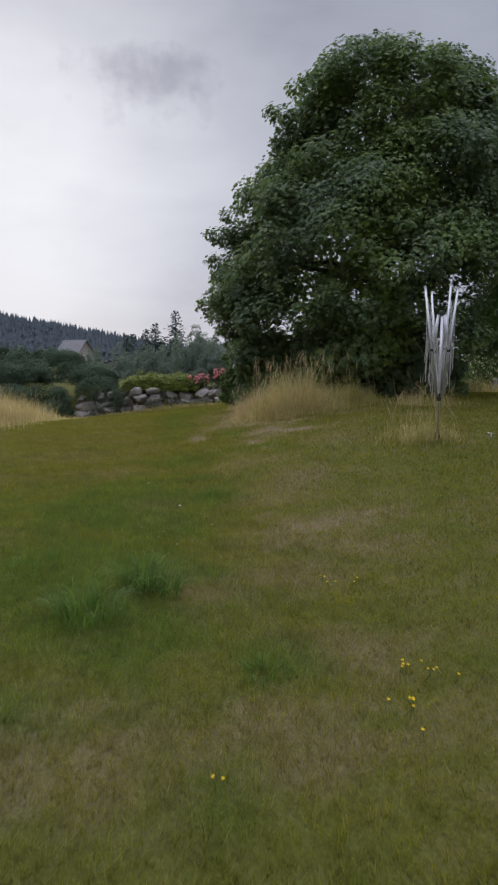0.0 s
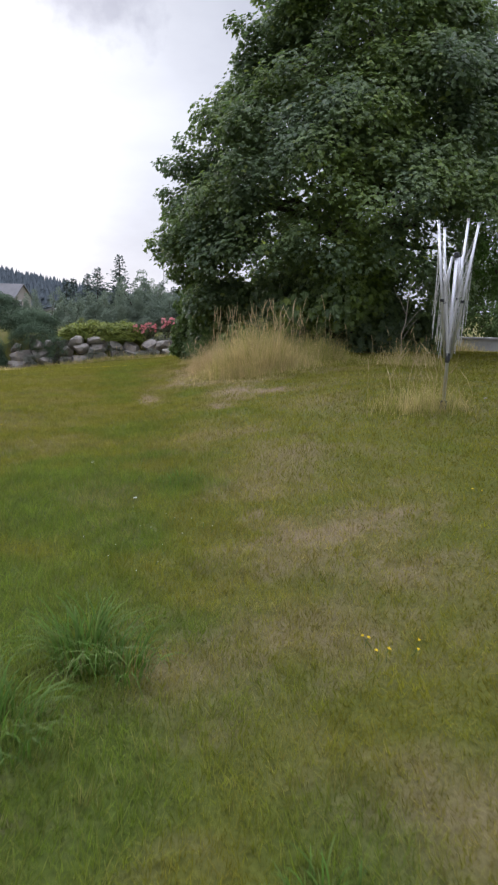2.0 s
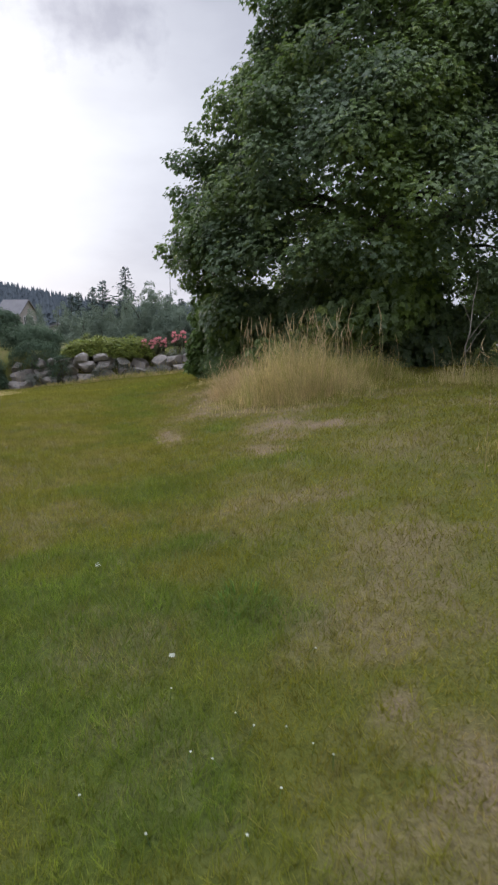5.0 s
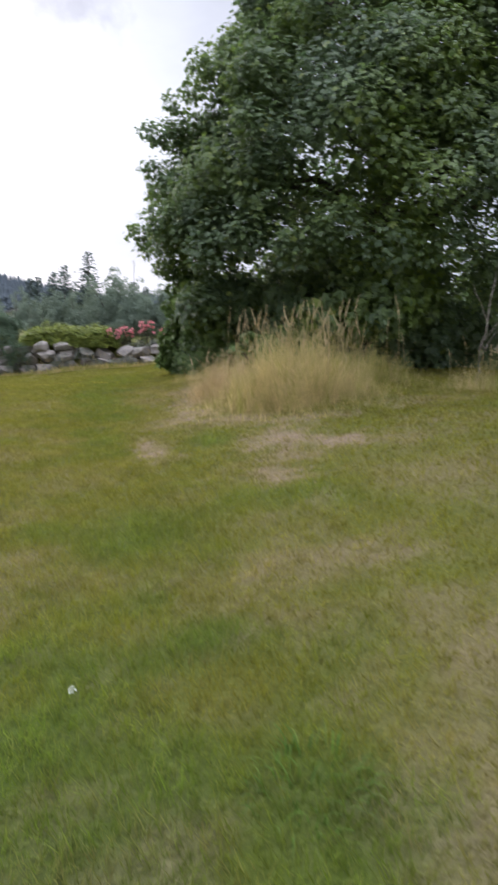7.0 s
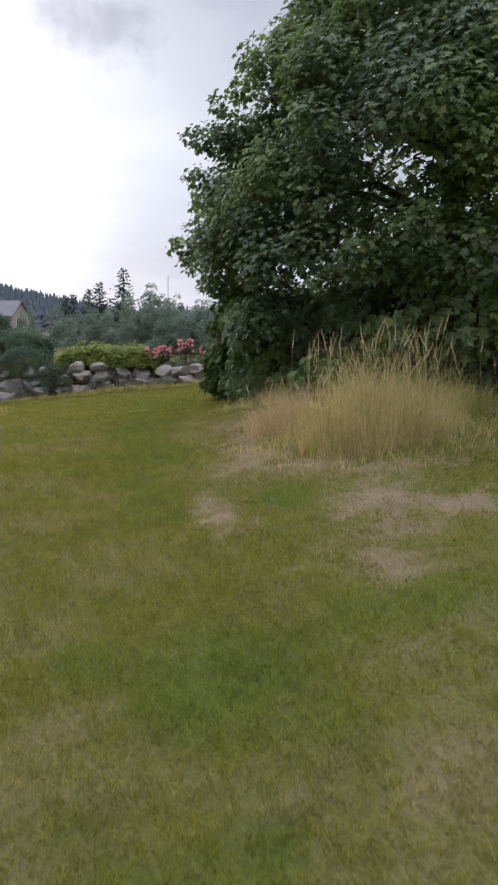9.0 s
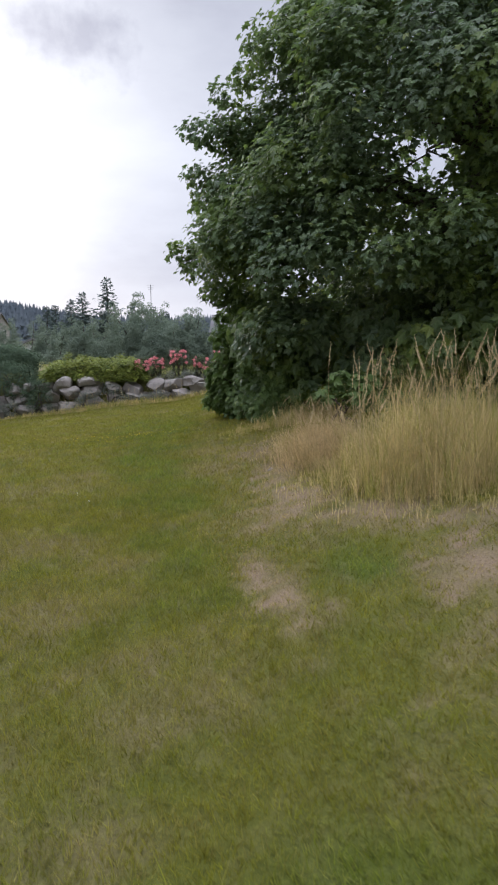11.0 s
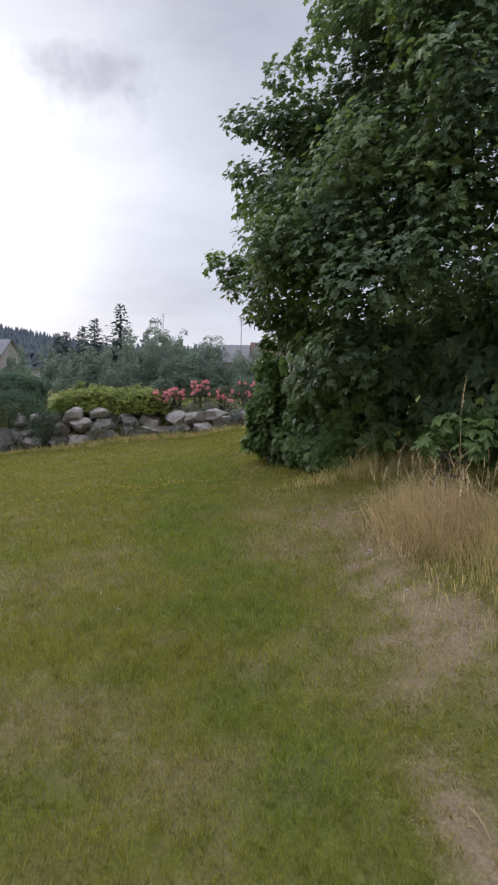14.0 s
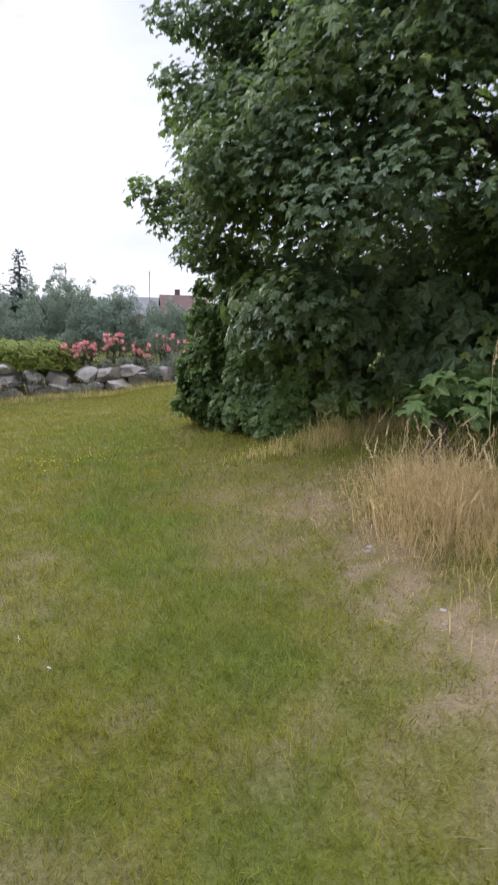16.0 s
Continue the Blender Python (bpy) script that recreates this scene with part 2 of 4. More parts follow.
def height(x, y):
    """The ground: a gentle mound by the maple, falling away to the far left, a valley, then a wooded hill."""
    x, y = np.asarray(x, float), np.asarray(y, float)
    z = 0.50 * step(x, -1.7, 2.6) * step(y, 2.5, 10.5)
    z = z - 0.045 * np.clip(y - 17, 0, 16) - 0.10 * np.clip(-x - 0.5, 0, 9) * step(y, 9, 27)
    z = z + 0.02 * soft_noise(x, y, 2.4, 3) + 0.007 * soft_noise(x, y, 0.7, 4)
    far = step(y, 30.05, 30.95)
    z = z * (1 - far) + far * (0.10 - 2.2 * step(y, 36, 90) + 0.185 * np.clip(-x - 30, 0, 260) * step(y, 190, 300) * (1 - step(y, 330, 420)))
    return z


# worn and dry places of the lawn: x, y, half-lengths, turn, strength
WORN = [(0.34, 11.30, 0.40, 0.50, -0.3, 0.92), (0.78, 10.86, 0.46, 0.24, -0.25, 0.87), (0.10, 10.02, 0.22, 0.32, 0.3, 0.83), (0.30, 10.55, 0.34, 0.30, 0.2, 0.64), (-0.92, 11.52, 0.17, 0.60, 0.18, 0.90), (1.45, 10.55, 0.4, 0.22, 0.0, 0.44),
        (-0.40, 13.45, 0.34, 0.85, 0.30, 0.87), (0.05, 12.65, 0.75, 0.38, -0.35, 0.87), (-0.60, 12.95, 0.42, 0.45, 0.2, 0.78), (-0.38, 14.55, 0.30, 0.70, -0.1, 0.83), (-0.48, 15.70, 0.45, 0.60, 0.0, 0.69), (-1.08, 15.30, 0.40, 0.55, 0.2, 0.44), (-1.05, 16.45, 0.38, 0.45, 0.2, 0.44),
        (2.2, 12.4, 0.9, 0.4, 0.2, 0.44), (0.75, 12.1, 0.7, 0.25, -0.2, 0.74), (1.25, 9.3, 0.5, 0.6, 0.2, 0.37), (2.9, 11.2, 0.8, 0.4, 0.1, 0.37),
        (-0.05, 8.28, 0.55, 0.30, 0.1, 0.50), (0.55, 7.05, 0.40, 0.45, 0.4, 0.46), (0.25, 6.45, 0.35, 0.5, 0.4, 0.44), (0.62, 5.45, 0.55, 0.35, 0.3, 0.66), (0.32, 5.05, 0.45, 0.3, 0.2, 0.46), (0.85, 4.8, 0.5, 0.35, 0.2, 0.43), (0.3, 4.3, 0.5, 0.35, 0.0, 0.41), (-0.28, 4.0, 0.35, 0.25, 0.0, 0.37),
        (-0.95, 2.25, 0.7, 0.42, 0.0, 0.41), (0.2, 2.35, 0.6, 0.35, 0.0, 0.38), (0.52, 3.2, 0.3, 0.3, 0.0, 0.38), (-0.95, 6.45, 0.3, 0.3, 0.0, 0.30), (-1.75, 8.3, 0.6, 0.3, 0.1, 0.33),
        (-2.3, 11.4, 0.5, 0.35, 0.3, 0.37), (-2.5, 12.6, 0.5, 0.35, 0.3, 0.37), (-1.9, 12.2, 0.35, 0.25, 0.3, 0.33), (-0.3, 16.2, 0.8, 0.6, 0.0, 0.33), (-2.4, 9.6, 0.5, 0.3, 0.2, 0.33), (-3.0, 14.6, 0.9, 0.4, 0.2, 0.31), (-1.5, 10.3, 0.4, 0.3, 0.2, 0.31)]
LUSH = [(-1.1, 4.3, 1.0, 2.0, 0.2, 1.0), (-1.3, 6.4, 1.1, 1.5, 0.0, 1.0), (-0.4, 6.6, 0.45, 0.6, 0.0, 0.9), (-1.75, 15.6, 0.50, 3.0, 0.10, 0.55), (-1.0, 9.0, 0.7, 0.6, 0.0, 0.6), (-1.9, 20, 0.9, 3.5, 0, 0.5), (0.05, 3.0, 0.3, 0.3, 0, 0.9),
        (-0.25, 11.75, 0.28, 0.5, 0.0, 0.6), (-2.6, 5.5, 1.4, 2.0, 0, 0.6), (0.0, 9.4, 0.6, 0.35, 0.0, 0.4), (-1.55, 12.6, 0.4, 1.2, 0.1, 0.35)]


def blobs(x, y, rows, wob):
    out = np.zeros(np.shape(x))
    for bx, by, a, b, turn, amount in rows:
        u, v = (x - bx) * math.cos(turn) + (y - by) * math.sin(turn), -(x - bx) * math.sin(turn) + (y - by) * math.cos(turn)
        d = np.sqrt((u / a) ** 2 + (v / b) ** 2) + wob
        out = np.maximum(out, amount * (1 - step(d, 0.35, 1.35)))
    return out


def dryness(x, y):
    wob = 0.22 * soft_noise(x, y, 0.5, 11) + 0.36 * soft_noise(x, y, 0.16, 12) + 0.34 * soft_noise(x, y, 0.07, 16)
    base = 0.07 + 0.15 * soft_noise(x, y, 1.5, 13) + 0.15 * soft_noise(x, y, 0.42, 14) + 0.10 * soft_noise(x, y, 0.13, 15) + 0.02 * step(y, 9, 12) - 0.05 * step(x, 0.2, 1.2) * (1 - step(y, 8, 10))
    return np.clip(np.maximum(base - 0.25 * blobs(x, y, LUSH, wob), blobs(x, y, WORN, wob)), 0, 1)


def lushness(x, y):
    return np.clip(blobs(x, y, LUSH, 0.3 * soft_noise(x, y, 0.8, 21)) + 0.25 * soft_noise(x, y, 1.1, 22), 0, 1)


def triangles(name, verts, tris, material, smooth=False, **attributes):
    """A mesh of triangles from arrays."""
    me = bpy.data.meshes.new(name)
    verts, tris = np.asarray(verts, np.float32).reshape(-1, 3), np.asarray(tris, np.int32).reshape(-1, 3)
    me.vertices.add(len(verts))
    me.vertices.foreach_set("co", verts.ravel())
    me.loops.add(tris.size)
    me.loops.foreach_set("vertex_index", tris.ravel())
    me.polygons.add(len(tris))
    me.polygons.foreach_set("loop_start", np.arange(0, tris.size, 3, dtype=np.int32))
    for key, value in attributes.items():
        me.attributes.new(key, "FLOAT", "POINT").data.foreach_set("value", np.asarray(value, np.float32).ravel())
    me.materials.append(material)
    me.update(calc_edges=True)
    me.polygons.foreach_set("use_smooth", np.full(len(tris), smooth))
    return me


def unit(v):
    return v / np.maximum(np.linalg.norm(v, axis=-1, keepdims=True), 1e-9)


# leaf shapes: across, along, out of the plane
MAPLE = (np.array([(0, 0, .03), (.46, -.06, -.10), (.38, .22, -.02), (.60, .54, -.14), (.26, .56, 0), (0, 1., -.16), (-.26, .56, 0), (-.60, .54, -.14), (-.38, .22, -.02), (-.46, -.06, -.10)]),
         [(0, i, i + 1) for i in range(1, 9)])
OVAL = (np.array([(0, 0, 0), (.26, .38, .08), (0, .5, -.02), (-.26, .38, .08), (0, 1, -.1)]), [(0, 1, 2), (0, 2, 3), (1, 4, 2), (2, 4, 3)])
FAR = (np.array([(0, 0, 0), (.27, .45, .06), (-.27, .45, .06), (0, 1, -.08)]), [(0, 1, 2), (1, 3, 2)])
SPRAY = (np.array([(0, 0, 0), (.10, .3, .03), (.34, .52, -.02), (.10, .55, .03), (.24, .82, -.04), (0, 1, -.05), (-.24, .82, -.04), (-.10, .55, .03), (-.34, .52, -.02), (-.10, .3, .03)]),
         [(0, 1, 9), (1, 2, 3), (1, 3, 9), (3, 7, 9), (7, 8, 9), (3, 4, 5), (3, 5, 7), (5, 6, 7)])


JUNIPER = (np.array([(0, 0, 0), (.16, .45, .03), (-.05, .5, 0), (.03, .55, .02), (-.17, .6, -.02), (0, 1, -.05)]), [(0, 1, 2), (0, 2, 4), (2, 3, 5), (3, 1, 5)])


def leaves(name, shape, centres, normals, tips, sizes, material):
    """Many leaves in one mesh: each with its place, facing, tip direction and length."""
    pts, tris = shape
    n = unit(normals)
    t = unit(tips - n * (tips * n).sum(1, keepdims=True))
    b = np.cross(t, n)
    v = centres[:, None] + sizes[:, None, None] * (pts[None, :, :1] * b[:, None] + pts[None, :, 1:2] * t[:, None] + pts[None, :, 2:] * n[:, None])
    f = np.asarray(tris)[None] + (np.arange(len(centres)) * len(pts))[:, None, None]
    return triangles(name, v, f, material)


def cloud_of_leaves(name, shape, clumps, per, size, material, up=0.6, seed=1, shell=0.55, droop=-0.5, loose=0.45):
    """Leaves on the outsides of clumps: rows of x, y, z, radius, and the way that the clump faces."""
    r = np.random.default_rng(seed)
    c = np.asarray(clumps, float)
    count = np.maximum(4, (per * (c[:, 3] / c[:, 3].mean()) ** 2)).astype(int)
    i = np.repeat(np.arange(len(c)), count)
    d = unit(r.normal(size=(len(i), 3)) + 0.8 * c[i, 4:7])
    rad = c[i, 3] * r.uniform(shell, 1.08, len(i))
    place = c[i, :3] + d * rad[:, None] * np.array([1, 1, 0.8])
    nrm = d * 0.8 + c[i, 4:7] * 0.5 + np.array([0, 0, up]) + r.normal(size=d.shape) * loose
    tip = d + np.array([0, 0, droop]) + r.normal(size=d.shape) * (0.05 + loose)
    return leaves(name, shape, place, nrm, tip, size * r.uniform(0.6, 1.25, len(i)), material)


def blades(name, x, y, h, w, bend, material, z=None, lean=None, seed=0, dry=None):
    """Grass blades, two or three triangles each, rooted in the ground."""
    r = np.random.default_rng(seed)
    k = len(x)
    z = height(x, y) - 0.004 if z is None else z
    a, s = r.uniform(0, 6.283, k), r.uniform(0, 6.283, k)
    lx, ly = np.cos(a) * bend * h, np.sin(a) * bend * h
    if lean is not None:
        lx, ly = lx + lean[0] * h, ly + lean[1] * h
    ux, uy = np.cos(s) * w / 2, np.sin(s) * w / 2
    base = np.stack([x, y, z], 1)
    side = np.stack([ux, uy, 0 * ux], 1)
    mid = base + np.stack([lx * 0.3, ly * 0.3, h * 0.6], 1)
    tip = base + np.stack([lx, ly, h * np.sqrt(np.clip(1 - bend * bend * 0.6, 0.15, 1))], 1)
    v = np.stack([base - side, base + side, mid - side * 0.75, mid + side * 0.75, tip], 1)
    f = np.array([(0, 1, 3), (0, 3, 2), (2, 3, 4)])[None] + (np.arange(k) * 5)[:, None, None]
    d = dryness(x, y) if dry is None else dry
    return triangles(name, v, f, material, dry=np.repeat(d, 5), lush=np.repeat(lushness(x, y), 5))


def short_blades(name, x, y, h, w, bend, material, seed, dry):
    """Mown grass: one leaning triangle a blade."""
    r = np.random.default_rng(seed)
    k = len(x)
    a, s = r.uniform(0, 6.283, k), r.uniform(0, 6.283, k)
    base = np.stack([x, y, height(x, y) - 0.004], 1)
    side = np.stack([np.cos(s) * w / 2, np.sin(s) * w / 2, 0 * w], 1)
    tip = base + np.stack([np.cos(a) * bend * h, np.sin(a) * bend * h, h * np.sqrt(np.clip(1 - bend * bend * 0.7, 0.12, 1))], 1)
    v = np.stack([base - side, base + side, tip], 1)
    return triangles(name, v, np.arange(3 * k), material, dry=np.repeat(dry, 3), lush=np.repeat(lushness(x, y), 3))


def part(name, data, material=None, parent=None, label="", at=None, smooth=False):
    """Links a bmesh or a mesh as one object, under a thing or a part."""
    if isinstance(data, bmesh.types.BMesh):
        me = bpy.data.meshes.new(name)
        data.to_mesh(me)
        data.free()
        if smooth:
            me.polygons.foreach_set("use_smooth", np.full(len(me.polygons), True))
    else:
        me = data
    if material and not me.materials:
        me.materials.append(material)
    ob = new(name, me)
    if at is not None:
        ob.matrix_basis = at
    ob.parent = parent
    return tagged(ob, label)


def thing(name, at, label, category, group="", kind=""):
    ob = new(name)
    ob.matrix_basis = at
    return tagged(ob, label, category, group, kind)


def tube(bm, points, radii, sides=8, cap=True):
    """A round, tapered tube through points."""
    rings = []
    pts = [Vector(p) for p in points]
    for i, p in enumerate(pts):
        d = (pts[min(i + 1, len(pts) - 1)] - pts[max(i - 1, 0)]).normalized()
        q = d.to_track_quat("Z", "Y")
        rad = radii[i] if isinstance(radii, (list, tuple)) else radii
        rings.append([bm.verts.new(p + q @ Vector((math.cos(k * 6.2832 / sides) * rad, math.sin(k * 6.2832 / sides) * rad, 0))) for k in range(sides)])
    for a, b in zip(rings, rings[1:]):
        for k in range(sides):
            bm.faces.new((a[k], a[(k + 1) % sides], b[(k + 1) % sides], b[k]))
    if cap:
        bm.faces.new(rings[0][::-1]), bm.faces.new(rings[-1])
    return bm


def box(bm, x0, x1, y0, y1, z0, z1, bevel=0.0):
    m = Matrix.LocRotScale(((x0 + x1) / 2, (y0 + y1) / 2, (z0 + z1) / 2), None, (x1 - x0, y1 - y0, z1 - z0))
    made = bmesh.ops.create_cube(bm, size=1, matrix=m)
    if bevel:
        bmesh.ops.bevel(bm, geom=list({e for v in made["verts"] for e in v.link_edges}), offset=bevel, segments=2, affect="EDGES")
    return bm


def hz(x, y):
    return float(height(x, y))


# ---- ground ----
def build_ground():
    xs = np.unique(np.concatenate([np.linspace(-18, 18, 221), np.linspace(-20, 20, 61), np.geomspace(20, 1800, 30), -np.geomspace(20, 1800, 30)]).round(3))
    ys = np.unique(np.concatenate([np.linspace(-10, 30, 251), np.linspace(-12, 45, 76), np.geomspace(45, 2500, 40), [-40, -150, -600, -1500]]).round(3))
    X, Y = np.meshgrid(xs, ys)
    v = np.stack([X, Y, height(X, Y)], -1).reshape(-1, 3)
    n, m = len(xs), len(ys)
    q = (np.arange(m - 1)[:, None] * n + np.arange(n - 1)[None]).ravel()
    f = np.concatenate([np.stack([q, q + 1, q + n + 1], 1), np.stack([q, q + n + 1, q + n], 1)])
    me = triangles("ground", v, f, M_SOIL, True, dry=dryness(v[:, 0], v[:, 1]), lush=lushness(v[:, 0], v[:, 1]))
    tagged(new("ground", me), "mown lawn soil with dry worn patches on a gentle slope", "ground", kind="structure")


build_ground()


def build_lawn():
    r = np.random.default_rng(31)
    k = 3700000
    x, y = r.uniform(-9, 9, k), r.uniform(0.4, 28.8, k)
    off = np.abs(x + 0.19 * y)
    d = np.maximum(np.maximum(2.0, 2.5 * off), y - 10.8)
    keep = r.uniform(size=k) < np.minimum(1, (2.4 / d) ** 1.25)
    dr = dryness(x, y)
    keep &= r.uniform(size=k) > 0.48 * step(dr, 0.55, 0.95)
    keep &= r.uniform(size=k) > 0.9 * (1 - step(np.hypot(x - 3.6, y - 19), 1.8, 3.0))
    x, y, d, dr = x[keep], y[keep], d[keep], dr[keep]
    lu = lushness(x, y)
    h = (0.030 + 0.022 * r.random(len(x)) + 0.035 * lu * r.random(len(x)) + 0.04 * (r.random(len(x)) > 0.975)) * (1 - 0.45 * step(dr, 0.5, 0.9)) * (1 + 0.35 * soft_noise(x, y, 0.11, 35))
    w = 0.0021 + 0.0008 * d * r.uniform(0.7, 1.2, len(x))
    me = short_blades("lawn_grass", x, y, h, w * 1.25, r.uniform(0.2, 1.05, len(x)), M_LAWN, 32, dr)
    tagged(new("lawn_grass", me), "short mown lawn grass, green with straw-coloured dry patches", "grass", kind="stuff")


build_lawn()


def build_outer_lawn():
    """The rest of the lawn, thinner and coarser, beside and behind the way."""
    r = np.random.default_rng(33)
    k = 300000
    x, y = r.uniform(-16, 16, k), r.uniform(-9, 28.6, k)
    keep = (np.abs(x + 0.19 * y) > 3.2) | (y < 0.8)
    keep &= np.hypot(x - 3.6, y - 19) > 2.6
    x, y = x[keep], y[keep]
    dr = dryness(x, y)
    me = short_blades("outer_lawn_grass", x, y, r.uniform(0.03, 0.065, len(x)), r.uniform(0.010, 0.022, len(x)), r.uniform(0.2, 1.05, len(x)), M_LAWN, 34, dr)
    tagged(new("outer_lawn_grass", me), "short mown lawn grass, olive green with dry patches", "grass", kind="stuff")


build_outer_lawn()


# ---- tall grass ----
def make_stems():
    """Six stems of unit height, each with its seed head."""
    r = np.random.default_rng(40)
    out = []
    for k in range(6):
        bow = r.uniform(-0.05, 0.09)
        bm = bmesh.new()
        tube(bm, [(0, 0, 0), (0, -bow, 0.5), (0, bow * 0.6, 0.86), (0, bow * 2, 1)], [0.0024, 0.002, 0.0015, 0.001], 4, False)
        stem = bpy.data.meshes.new("stem")
        bm.to_mesh(stem)
        bm.free()
        stem.materials.append(M_HEAD)
        bm = bmesh.new()                            # a ragged spike of spikelets
        spine, thick = [], []
        for j in range(13):
            f = j / 12
            spine.append((r.normal() * 0.004, bow * (0.6 + 1.4 * f) + r.normal() * 0.004, 0.83 + 0.18 * f))
            thick.append((0.0022 if j % 2 else 0.0085 * r.uniform(0.7, 1.2)) * (1.15 - 0.85 * f))
        tube(bm, spine, thick, 5)
        head = bpy.data.meshes.new("seed_head")
        bm.to_mesh(head)
        bm.free()
        head.materials.append(M_HEAD)
        out.append((stem, head))
    return out


STEMS = make_stems()


def grass_clump(name, x0, y0, a, b, turn, count, hmin, hmax, dry, stems, stem_h, label, seed, material=None, width=0.005, kind="", lean=(0, 0), flop=0.16):
    r = np.random.default_rng(seed)
    ob = thing(name, Matrix.Identity(4), label, "tall grass", kind=kind)
    u, v = r.normal(size=count) * 0.52, r.normal(size=count) * 0.52
    keep = u * u + v * v < 2.4
    u, v = u[keep] * a, v[keep] * b
    x, y = x0 + u * math.cos(turn) - v * math.sin(turn), y0 + u * math.sin(turn) + v * math.cos(turn)
    edge = np.clip(1.14 - 0.80 * ((u / a) ** 2 + (v / b) ** 2) + 0.25 * soft_noise(x, y, 0.4, seed + 5), 0.2, 1.15)
    thin = r.random(len(x)) < 0.28                  # long thin wisps between the blades
    tall = np.where(thin, 1.45, 1.0)
    width = np.where(thin, width * 0.55, width)
    k = len(x)
    body = part("blade_mass", blades(name + "_blades", x, y, (hmin + (hmax - hmin) * r.uniform(0, 1, k) ** 1.2) * edge * tall, width * r.uniform(0.6, 1.2, k), np.where(r.random(k) < flop, r.uniform(0.9, 1.25, k), r.uniform(0.1, 0.9, k)) / tall ** 1.6, material or M_STRAW, seed=seed + 1,
                          dry=np.clip(dry + 0.60 * soft_noise(x, y, 0.35, seed) + r.normal(size=k) * 0.16, 0, 1), lean=lean), parent=ob)
    body["kind"] = "stuff"
    if stems:
        u, v = r.normal(size=stems) * 0.42 * a, r.normal(size=stems) * 0.42 * b
        x, y = x0 + u * math.cos(turn) - v * math.sin(turn), y0 + u * math.sin(turn) + v * math.cos(turn)
        h, ang, le = stem_h * r.uniform(0.62, 1.08, stems), r.uniform(0, 360, stems), np.abs(r.normal(size=stems)) * 9
        for i in range(stems):
            stem_me, head_me = STEMS[i % len(STEMS)]
            m = pose(x[i], y[i], hz(x[i], y[i]) - 0.01, 0, 0, ang[i]) @ pose(0, 0, 0, le[i], lean[0] * 30, 0) @ Matrix.Diagonal((1, 1, h[i], 1))
            stem = part("stem", stem_me, parent=ob, at=m)
            part("seed_head", head_me, parent=stem)
    return ob


grass_clump("tall_grass_clump", 0.88, 13.45, 0.98, 1.02, -0.30, 13000, 0.10, 0.82, 0.70, 74, 1.2, "tall straw-coloured dry grass clump with seed heads beside the maple", 41, width=0.0050, lean=(-0.05, -0.05))
grass_clump("tall_grass_clump", 0.20, 15.05, 0.62, 1.15, -0.1, 5600, 0.08, 0.50, 0.95, 44, 0.60, "low bent straw-coloured grass beside the maple shoots", 43, M_FADED, width=0.0042, lean=(-0.45, -0.35), flop=0.55)
grass_clump("tall_grass_clump", 2.0, 14.4, 0.95, 0.7, -0.1, 3200, 0.20, 0.55, 0.35, 12, 0.9, "half-green tall grass clump under the maple edge", 44, lean=(0.1, 0))
grass_clump("tall_grass_clump", 2.25, 8.55, 0.60, 0.40, 0.0, 1500, 0.10, 0.36, 0.50, 22, 0.70, "thin dry grass clump round the clothes dryer's pole", 47, width=0.004)
grass_clump("tall_grass_clump", 3.6, 13.4, 0.9, 0.5, 0.1, 1000, 0.15, 0.45, 0.6, 10, 0.7, "sparse dry grass clump at the shaded edge", 49)
grass_clump("rough_grass_clump", 0.55, 17.6, 1.3, 0.45, 0.1, 3200, 0.07, 0.30, 0.62, 6, 0.5, "rough uncut grass at the foot of the maple shoots", 55, width=0.006)
grass_clump("dry_meadow", -7.3, 17.0, 1.7, 5.5, 0.0, 26000, 0.40, 0.80, 0.95, 120, 1.0, "straw-coloured uncut meadow grass at the lawn's edge", 51, kind="stuff", width=0.011)
grass_clump("uncut_grass_strip", -3.2, 29.15, 4.4, 0.34, -0.0, 6000, 0.07, 0.23, 0.5, 60, 0.6, "uncut pale grass strip at the foot of the boulder wall", 53, kind="stuff", width=0.014)


def make_blades():
    """Five arching blades of unit height."""
    out = []
    for k in range(5):
        lean = 0.50 + 0.30 * k
        v, f = [], []
        for j in range(5):
            u = j / 5
            for side in (-1, 1):
                v.append((side * 0.022 * (1 - u * 0.8), lean * u ** 1.8, math.sin(u * (1.5 + 0.12 * k))))
        v.append((0, lean * 1.08, math.sin(1.5 + 0.12 * k) - 0.06 * k))
        for j in range(4):
            f += [(2 * j, 2 * j + 1, 2 * j + 3), (2 * j, 2 * j + 3, 2 * j + 2)]
        f.append((8, 9, 10))
        out.append(triangles("blade", v, f, M_TUSSOCK))
    return out


BLADES = make_blades()


def green_tussock(x0, y0, rad, hmax, seed, count):
    rr = random.Random(seed)
    ob = thing("green_tussock", Matrix.Identity(4), "lush green grass tussock with arching blades in the lawn", "grass tussock", "tussocks in the lawn")
    for i in range(count):
        a, d, h = rr.uniform(0, 360), rad * 0.55 * math.sqrt(rr.random()), hmax * rr.uniform(0.5, 1.2)
        x, y = x0 + math.cos(radians(a)) * d, y0 + math.sin(radians(a)) * d
        part("blade", BLADES[i % 5], parent=ob, at=pose(x, y, hz(x, y) - 0.005, 0, 0, a - 90 + rr.uniform(-50, 50)) @ Matrix.Diagonal((0.16 + h * 0.2, h, h, 1)))


